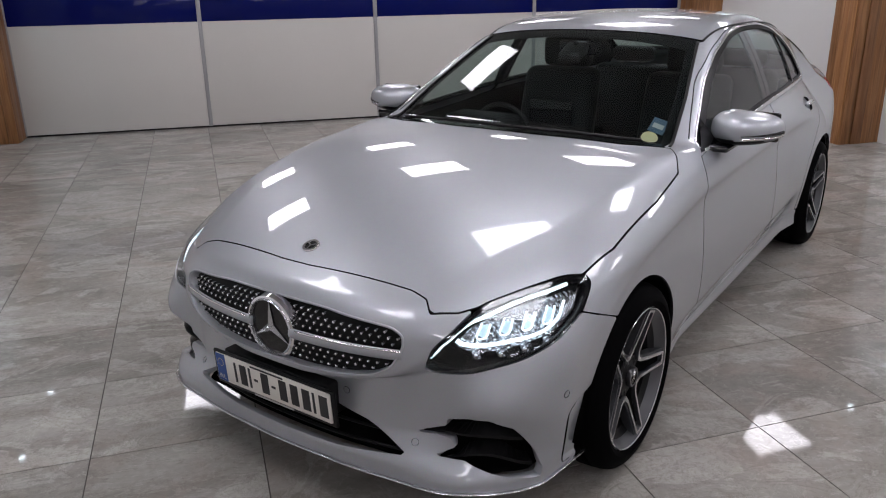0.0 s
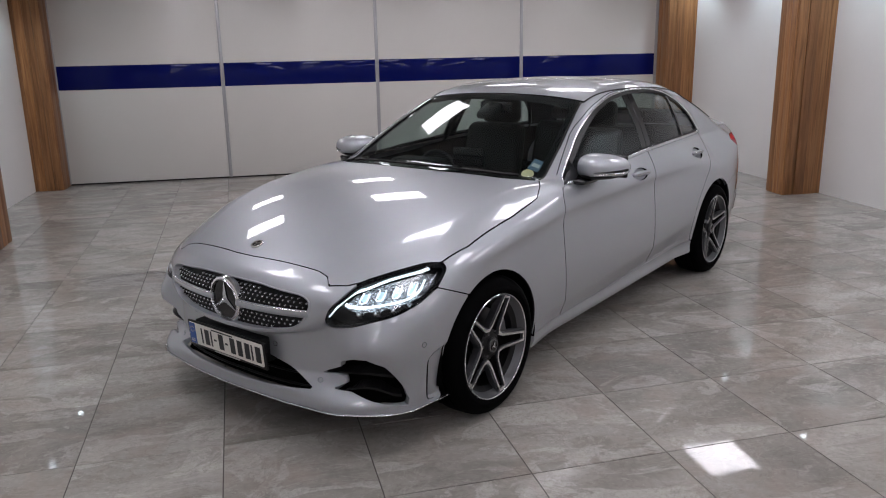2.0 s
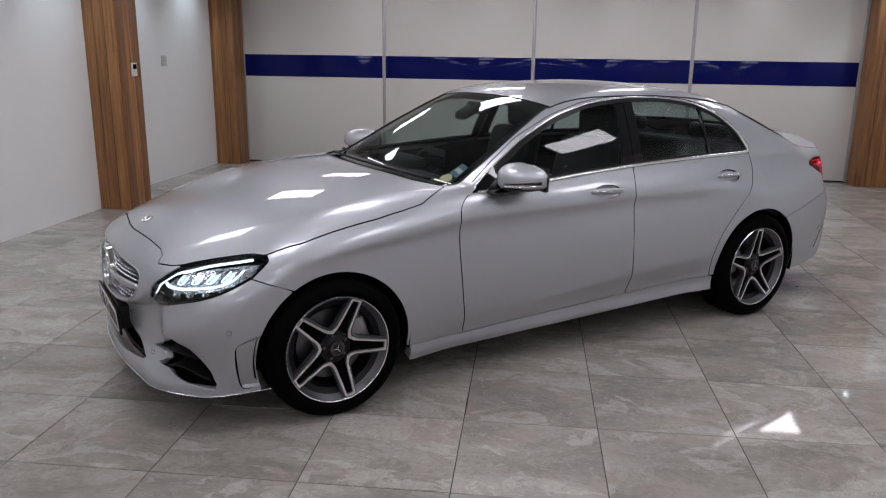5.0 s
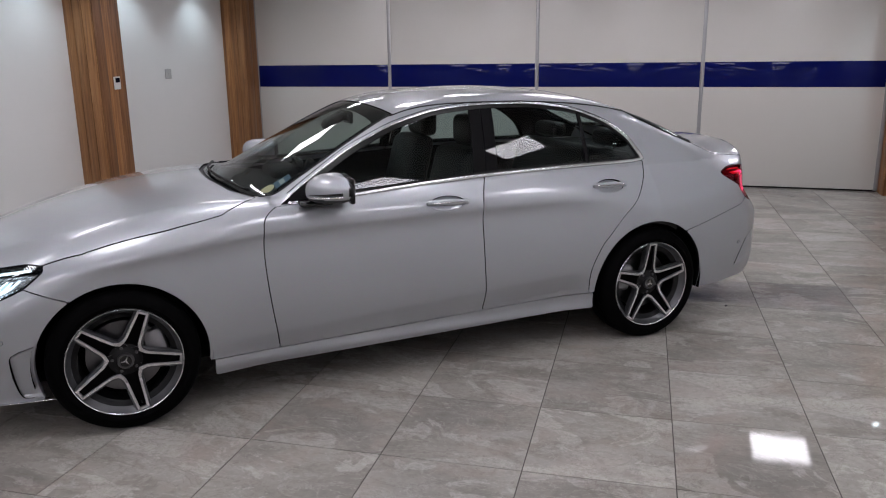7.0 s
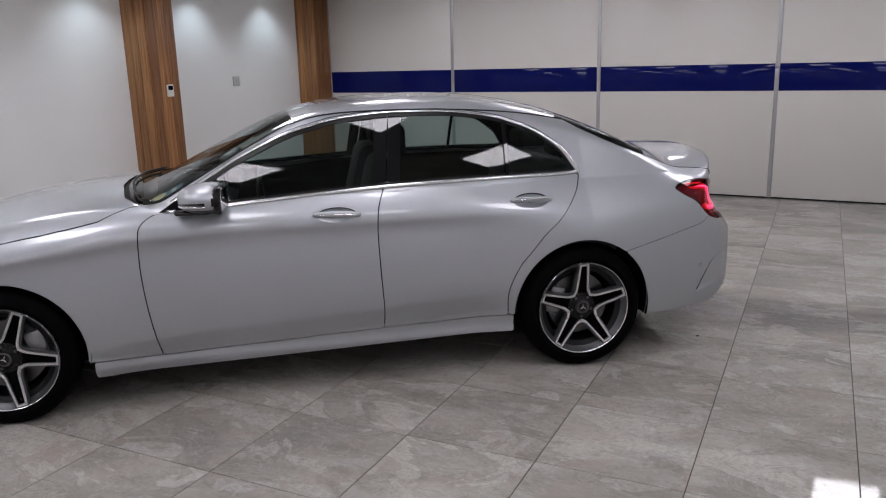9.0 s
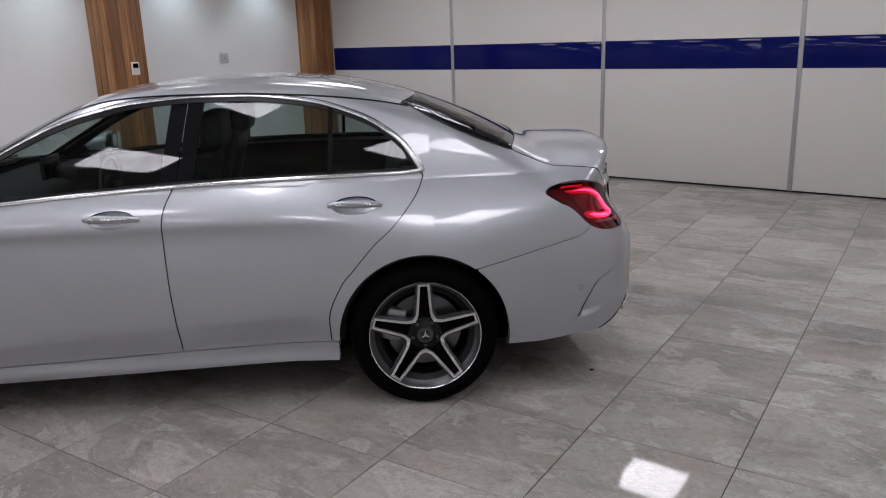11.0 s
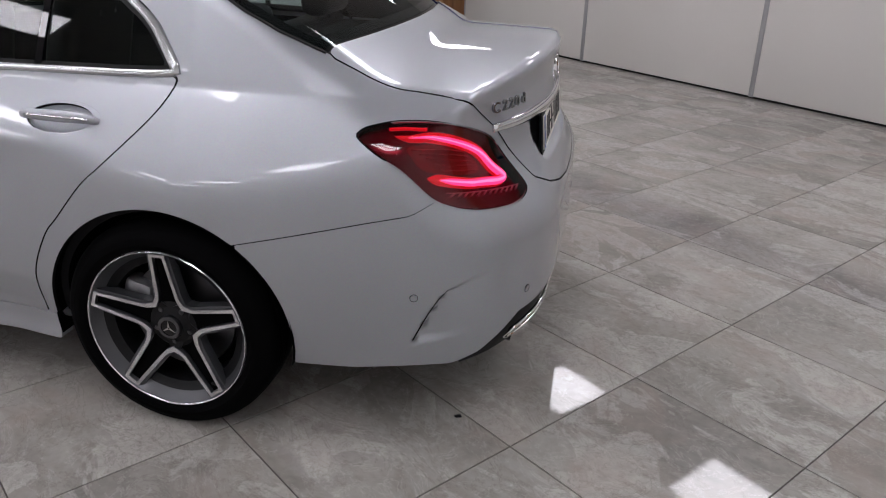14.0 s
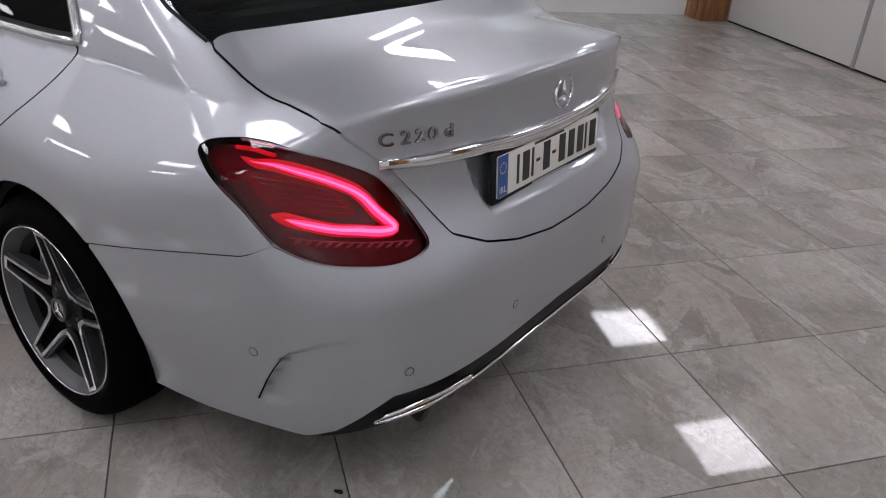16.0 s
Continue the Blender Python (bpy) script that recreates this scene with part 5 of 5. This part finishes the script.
rim_line = [on_skin_end(y if s > 0 else -y, z, 1, 0.0) for s in (1, -1) for y, z in (rounded(GRILLE) if s > 0 else rounded(GRILLE)[::-1]) if y >= 0.0]
part("grille_surround", tube("grille_surround", rim_line, 0.0038, PAINT, True, 8), grille, "silver surround")
dish = lathe("badge_dish", [(0.0005, 0.004), (0.092, 0.004), (0.094, 0.010), (0.102, 0.008), (0.106, -0.020)], [BLACK, CHROME], 56, [0, 1, 1, 1])
badge = part("badge_dish", dish, grille, "large round grille badge", pose(2.222, 0, 0.606, 0, 0, -90))
star("badge", 0.093, 0.009, grille, pose(2.229, 0, 0.606, 0, 0, -90), SATIN, 0.07)
nose_badge = on_skin_top(2.03, 0, 0.002)
medal = part("bonnet_badge", lathe("bonnet_badge", [(0.0005, 0.003), (0.020, 0.003), (0.0205, 0.005), (0.0275, 0.005), (0.0295, 0.002), (0.0295, -0.002)], [BLACK, CHROME], 32, [0, 1, 1, 1, 1], "z"), bonnet, "small round bonnet badge", Matrix.Translation(nose_badge) @ Vector(skin_normal(np.array([nose_badge]))[0]).to_track_quat("Z", "X").to_matrix().to_4x4())
for k in range(3):
    part("badge_arm", block("badge_arm", (-0.0022, 0.0, 0.003), (0.0022, 0.019, 0.0050), CHROME), bonnet, at=medal.matrix_basis @ pose(0, 0, 0, 0, 0, 120 * k + 90))
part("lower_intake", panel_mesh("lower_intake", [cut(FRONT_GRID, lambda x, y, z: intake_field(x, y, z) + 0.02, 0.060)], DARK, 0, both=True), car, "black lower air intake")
for k in range(3):
    line = [on_skin_end(y, 0.295 + 0.034 * k, 1, -0.05) for y in np.linspace(-0.44 + 0.05 * k, 0.44 - 0.05 * k, 20)]
    part("intake_slat", tube("intake_slat", line, 0.005, PLASTIC, False, 6), car)
for side in (1, -1):
    for ends, low in ((((1.150, 0.346), (1.0, 0.368), (0.865, 0.355)), 0.020), (((1.105, 0.294), (0.965, 0.302), (0.830, 0.268)), 0.016)):
        edge = corner_line(ends, 0.014, 18, 1, side)
        deep = corner_line([(u, z + 0.016 * (i > 0)) for i, (u, z) in enumerate(ends)], 0.075, 18, 1, side)
        below = [np.array(p) - np.array([0, 0, 0.004 + 0.008 * k / 17]) for k, p in enumerate(edge)]
        rows = [edge, [np.array(p) * 1.0 for p in deep], below]
        n = 18
        part("intake_fin", mesh_of("intake_fin", [p for row in rows for p in row], [(a * n + i, a * n + i + 1, b * n + i + 1, b * n + i) for a, b in ((0, 1), (1, 2), (2, 0)) for i in range(n - 1)], PLASTIC, False), car, "black intake fin")
    slot = [on_skin_side(x, z, -0.0005) * np.array([1, side, 1]) for x, z in smooth_line([(1.775, 0.446), (1.845, 0.423), (1.868, 0.405), (1.871, 0.369), (1.863, 0.286), (1.843, 0.213), (1.800, 0.203)], 40)]
    # a dark rod on the skin stands in for the shade in the slot
    part("air_slot", tube("air_slot", slot, [0.0012 + 0.0036 * max(0.0, 1 - abs(k - 24) / 13) for k in range(40)], DARK, False, 6, 0.6, (0, side, 0)), car, "dark rod on the skin, drawn as the shade of the corner slot")
lip = []
for a in np.linspace(-58, 58, 60):
    yy = 1.0 * math.sin(radians(a))
    z = float(lerp(abs(1.05 * math.sin(radians(a)) * 0.95), *LIP_LINE))
    p = shoot(np.array([[1.15, 0, z]]), np.array([[math.cos(radians(a)), math.sin(radians(a)), 0]]), 2.5)[0]
    z = float(lerp(abs(p[1]), *LIP_LINE))
    p = shoot(np.array([[1.15, 0, z]]), np.array([[math.cos(radians(a)), math.sin(radians(a)), 0]]), 2.5)[0]
    lip.append(p + np.array([0.006 * math.cos(radians(a)), 0.006 * math.sin(radians(a)), -0.002]))
part("splitter", tube("splitter", lip, 0.0065, SATIN, False, 8, 0.45), car, "bright splitter edge")


def number_plate(at):
    """A white plate in a black holder, its number drawn as plain bars."""
    holder = part("number_plate", block("number_plate", (-0.275, -0.004, -0.066), (0.275, 0.008, 0.062), PLASTIC, 0.006), car, "white number plate with a blue band in a black holder", at)
    part("plate_face", block("plate_face", (-0.26, 0.008, -0.050), (0.26, 0.011, 0.054), PLATE, 0.004), holder)
    part("blue_strip", block("blue_strip", (0.215, 0.011, -0.049), (0.259, 0.0122, 0.053), EU_BLUE), holder)
    x = 0.175
    for w in (0.012, 0.040, 0.012, 0, 0.022, 0, 0.042, 0, 0.022, 0, 0.042, 0.042, 0.042, 0.012, 0.044):
        if w == 0:
            continue
        low = w == 0.022
        x -= w
        w = w * 0.78
        part("bar", block("bar", (x, 0.011, -0.004 if low else -0.036), (x + w, 0.0124, 0.004 if low else 0.038), INK), holder)
        x -= 0.009
    part("bar", block("bar", (-0.06, 0.011, 0.043), (0.09, 0.0124, 0.049), INK), holder)
    cu = bpy.data.curves.new("country_mark", "FONT")
    cu.body, cu.size, cu.align_x = "IRL", 0.024, "CENTER"
    tmp = bpy.data.objects.new("country_mark", cu)
    scene.collection.objects.link(tmp)
    mark = bpy.data.meshes.new_from_object(tmp)
    bpy.data.objects.remove(tmp)
    mark.materials.append(PLATE)
    part("country_mark", mark, holder, "white country letters", pose(0.237, 0.0128, -0.040, 90, 0, 180))
    for k in range(12):
        a = math.pi * k / 6
        part("star_dot", block("star_dot", (0.237 + 0.013 * math.cos(a) - 0.0016, 0.0122, 0.022 + 0.013 * math.sin(a) - 0.0016), (0.237 + 0.013 * math.cos(a) + 0.0016, 0.0128, 0.022 + 0.013 * math.sin(a) + 0.0016), CREAM), holder)
    part("bar", block("bar", (-0.09, 0.008, -0.062), (0.09, 0.0092, -0.056), GREY_PLASTIC), holder)


number_plate(pose(2.232, -0.010, 0.400, -4, 0, -90))
part("plate_mount", block("plate_mount", (2.12, -0.245, 0.350), (2.229, 0.225, 0.466), PLASTIC, 0.008), car, "black plastic plate mount")


# ---- rear: lamps, chrome bar, badge, plate, diffuser ----
tail_grid = grid_wrap(-1, 0.69, 0.985, 84, 0.008, 0.6)
for side in (1, -1):
    lamp = part("tail_light", panel_mesh("tail_light", [cut(tail_grid, lambda x, y, z: tail_field(x, y, z) - 0.002, 0.030)], SMOKED, -0.028, sides=side), car, "lit red tail light with a glowing loop")
    part("lens", panel_mesh("lens", [cut(tail_grid, tail_field, 0.001)], RED_LENS, 0.012, sides=side), lamp, "dark red lens")

    def tail_line(points, sink, count):
        return corner_line(points, sink, count, -1, side)

    loop = [(0.945, 0.925), (1.0, 0.922), (1.064, 0.903), (1.124, 0.879), (1.175, 0.850), (1.213, 0.814), (1.250, 0.782), (1.224, 0.777), (1.172, 0.784), (1.117, 0.790), (1.063, 0.801), (1.018, 0.810)]
    swell = lambda k, n: math.sin(math.pi * min(1.0, (k + 0.6) / (0.22 * n), (n - k - 0.4) / (0.10 * n)) / 2)
    part("light_guide", tube("light_guide", tail_line([(0.920, 0.930)] + loop + [(0.985, 0.816)], 0.019, 70), [0.016 * swell(k, 70) for k in range(70)], RED_DIM, False, 8, 0.35, (-0.7, 0.7 * side, 0)), lamp, "dim red light guide")
    part("light_loop", tube("light_loop", tail_line(loop, 0.013, 60), [(0.0075 + 0.0045 * math.exp(-((k - 36) / 16) ** 2)) * swell(k, 60) for k in range(60)], RED_GLOW, False, 8, 0.6, (-0.7, 0.7 * side, 0)), lamp, "glowing pink-red light loop")
    part("light_core", tube("light_core", tail_line(loop, 0.007, 60), [(0.0015 + 0.0035 * math.exp(-((k - 36) / 16) ** 2)) * swell(k, 60) for k in range(60)], PINK_GLOW, False, 8, 0.6, (-0.7, 0.7 * side, 0)), lamp, "pale pink bright core of the loop")
    part("light_guide", tube("light_guide", tail_line([(0.915, 0.941), (0.955, 0.944), (0.995, 0.943)], 0.012, 10), 0.0048, RED_DIM), lamp, "dim red light guide")
    part("inner_panel", panel_mesh("inner_panel", [cut(tail_grid, lambda x, y, z: np.where(x < -1.8, outline_field(rounded([(0.925, 0.905), (0.998, 0.906), (1.118, 0.867), (1.172, 0.821), (1.153, 0.806), (1.066, 0.818), (0.965, 0.835)]), -(x + y) * R2, z), -1.0), 0.020)], RED, 0.004, sides=side), lamp, "red inner panel")
    for row in range(5):
        part("reflector_ridge", tube("reflector_ridge", tail_line([(0.945 + 0.02 * row, 0.895 - 0.014 * row), (1.05, 0.880 - 0.013 * row), (1.115 + 0.012 * row, 0.862 - 0.012 * row)], 0.018, 14), 0.0028, RED, False, 6), lamp, "red ridge")
    for k in range(12):
        u = 1.035 + 0.0215 * k
        part("prism", tube("prism", tail_line([(u, 0.766 - 0.0021 * k), (u + 0.014, 0.7725 - 0.0021 * k)], 0.004, 3), 0.0026, GREY_PLASTIC), lamp, "clear prism")
for side, lamp in zip((1, -1), [ob for ob in car.children if ob.name.startswith("tail_light")]):
    part("prism_strip", tube("prism_strip", corner_line([(1.025, 0.7765), (1.15, 0.764), (1.292, 0.7505)], 0.004, 24, -1, side), 0.0016, GREY_PLASTIC, False, 6), lamp, "clear strip over the prisms")
for side in (1, -1):
    part("lamp_surround", panel_mesh("lamp_surround", [cut(tail_grid, lambda x, y, z: least(-tail_field(x, y, z) + 0.001, -boot_field(x, y, z) + 0.006, 0.06 + tail_field(x, y, z), -2.05 - x), 0.005)], PAINT, 0, sides=side), car, "silver panel between lamp and boot lid")
bar_line = [on_skin_end(y, 0.903 + 0.008 * (abs(y) / 0.55) ** 2, -1, 0.004) for y in np.linspace(-0.578, 0.578, 60)]
part("chrome_bar", tube("chrome_bar", bar_line, [0.011 + 0.009 * (1 - (abs(k) / 30) ** 3) for k in range(-30, 30)], CHROME, False, 10, 0.45, (-1, 0, 0)), boot, "chrome bar over the plate")
number_plate(pose(-2.394, 0.022, 0.826, 5, 0, 90))
star("boot_badge", 0.044, 0.005, boot, Matrix.Translation(on_skin_end(0, 0.985, -1, 0.005)) @ pose(0, 0, 0, 4, 0, 90))
spoiler = [on_skin_end(y, 1.052 - 0.060 * (abs(y) / 0.60) ** 2, -1, 0.0) + np.array([0.010, 0, 0.010 * (1 - (abs(y) / 0.60) ** 4)]) for y in np.linspace(-0.60, 0.60, 60)]
part("spoiler_lip", tube("spoiler_lip", spoiler, [0.004 + 0.005 * (1 - (abs(k) / 30) ** 4) for k in range(-30, 30)], PAINT, False, 12, 0.7), boot, "slim silver spoiler lip")


def lettering(text, y, z, size, parent):
    """Raised chrome letters on the boot lid, their shade put into a darker chrome colour."""
    for ch, dy in text:
        cu = bpy.data.curves.new("letter", "FONT")
        cu.body, cu.size, cu.extrude, cu.bevel_depth = ch, size, 0.0035, 0.0006
        cu.resolution_u = 3
        tmp = bpy.data.objects.new("letter", cu)
        scene.collection.objects.link(tmp)
        me = bpy.data.meshes.new_from_object(tmp)
        bpy.data.objects.remove(tmp)
        me.materials.append(DARK_CHROME)
        p = on_skin_end(y - dy, z, -1, 0.003)
        n = Vector(skin_normal(np.array([p]))[0])
        side = Vector((0, 0, 1)).cross(n).normalized()
        up = n.cross(side)
        m = Matrix.Translation(p) @ Matrix((side * 1.3, up, n)).transposed().to_4x4()
        part("letter", me, parent, at=m)


lettering((("C", 0.0), ("2", 0.048), ("2", 0.080), ("0", 0.112), ("d", 0.152)), 0.578, 0.951, 0.040, boot)
part("diffuser", panel_mesh("diffuser", [cut(REAR_GRID, lambda x, y, z: least(lerp(-(x + y) * R2, FOOT_U, FOOT_Z) + 0.012 - z, z - lerp(-(x + y) * R2, [1.05, 1.2, 1.45, 1.752], [0.235, 0.275, 0.305, 0.315]), -(x + y) * R2 - 1.07), 0.020)], PLASTIC, 0.06, both=True), car, "black rear diffuser")
for side in (1, -1):
    pts = [on_skin_end(side * y, z, -1, -0.006) for y, z in smooth_line([(0.655, 0.315), (0.56, 0.322), (0.46, 0.335), (0.40, 0.350), (0.45, 0.352), (0.56, 0.345), (0.64, 0.333)], 30)]
    part("exhaust_trim", tube("exhaust_trim", pts, 0.0065, CHROME, True, 8), car, "chrome exhaust trim")
    pts = [on_skin_side(x, z, 0.0) * np.array([1, side, 1]) for x, z in smooth_line([(-2.126, 0.345), (-2.166, 0.428), (-2.200, 0.485), (-2.222, 0.510)], 14)]
    # dark rod along the scoop's steep edge, drawn as its shade
    part("bumper_slot_shade", tube("bumper_slot_shade", pts, [0.0024 - 0.00014 * k for k in range(14)], DARK, False, 6), car, "dark rod on the skin, drawn as the shade of the rear bumper slot")
part("diffuser_trim", tube("diffuser_trim", [on_skin_end(y, 0.322 + 0.015 * (1 - (abs(y) / 0.42) ** 2), -1, -0.012) for y in np.linspace(-0.42, 0.42, 30)], 0.006, CHROME, False, 8), car, "chrome strip")
for side in (1, -1):
    for y in (0.33, 0.46):
        part("exhaust_pipe", tube("exhaust_pipe", [(-2.10, side * y, 0.235), (-2.30, side * y, 0.232), (-2.365, side * y, 0.222)], 0.026, PLASTIC, False, 16), car, "dark exhaust pipe under the bumper")
# parking sensors
sensor_mesh = lathe("parking_sensor", [(0.0005, 0.001), (0.0085, 0.001), (0.0090, -0.001), (0.0100, -0.001), (0.0105, 0.0008), (0.0118, 0.0)], [PAINT, DARK], 20, [0, 0, 1, 1, 1])
for y, z, sign in ((0.258, 0.441, 1), (0.484, 0.316, 1), (0.833, 0.480, 1), (0.60, 0.455, -1), (0.832, 0.485, -1), (0.25, 0.50, -1)):
    for side in (1, -1):
        if y > 0.8:
            p = on_skin_side(1.895 if sign > 0 else -2.132, z, 0.0)
        else:
            p = on_skin_end(y, z, sign, 0.0)
        n = skin_normal(np.array([p]))[0]
        m = Matrix.Translation(p * np.array([1, side, 1])) @ Vector(n * np.array([1, side, 1])).to_track_quat("Y", "Z").to_matrix().to_4x4()
        part("parking_sensor", sensor_mesh, car, at=m)
# screen wipers
for y0, y1 in ((-0.55, 0.08), (0.05, 0.60)):
    arm = [on_skin_top(float(lerp(abs(y), [0, 0.2, 0.54, 0.70], [0.925, 0.912, 0.848, 0.765])) - 0.03, y, 0.012) for y in np.linspace(y0, y1, 14)]
    part("wiper", tube("wiper", arm, 0.007, PLASTIC, False, 6), car, "black wiper blade")


scrap = thing("rubber_scrap", "tiny black rubber scrap lying on the tiled floor", "scrap", pose(-2.236, 0.637, 0.0, 0, 0, 25))
part("crumb", block("crumb", (-0.011, -0.007, 0.0), (0.011, 0.007, 0.007), PLASTIC, 0.003, 2, lambda x, y, z: (x + 0.004 * (z > 0.003), y * (0.6 if x > 0 else 1.0), z)), scrap)


# ---- floor tiles ----
SIDE = 0.60
tile_mesh = block("tile", (-SIDE / 2 + 0.0022, -SIDE / 2 + 0.0022, -0.010), (SIDE / 2 - 0.0022, SIDE / 2 - 0.0022, 0.0), TILE, 0.0006, 1, smooth=False)
turn_back = ROOM.inverted()
far = []
tip = random.Random(5)
for i in range(-22, 24):
    for j in range(-22, 24):
        mid = Vector((-0.369 + (i + 0.5) * 0.3631 + (j + 0.5) * 0.4777, 1.4487 + (i + 0.5) * 0.4777 - (j + 0.5) * 0.3631, 0))
        q = turn_back @ mid
        if not (RIGHT - 0.28 < q.x < LEFT + 0.28 and BACK - 0.28 < q.y < FRONT + 0.28):
            continue
        at = pose(mid.x, mid.y, 0, 0, 0, 52.76)
        at = at @ pose(0, 0, 0, tip.uniform(-0.05, 0.05), tip.uniform(-0.05, 0.05))
        if q.y < 3.6:
            part("tile", tile_mesh, floor, at=ROOM.inverted() @ at)
        else:
            far.append(at)
verts, faces = [], []
for at in far:
    base = len(verts)
    verts += [at @ v.co for v in tile_mesh.vertices]
    faces += [tuple(base + k for k in p.vertices) for p in tile_mesh.polygons]
part("far_tiles", mesh_of("far_tiles", [turn_back @ v for v in verts], faces, TILE), floor, kind="stuff")
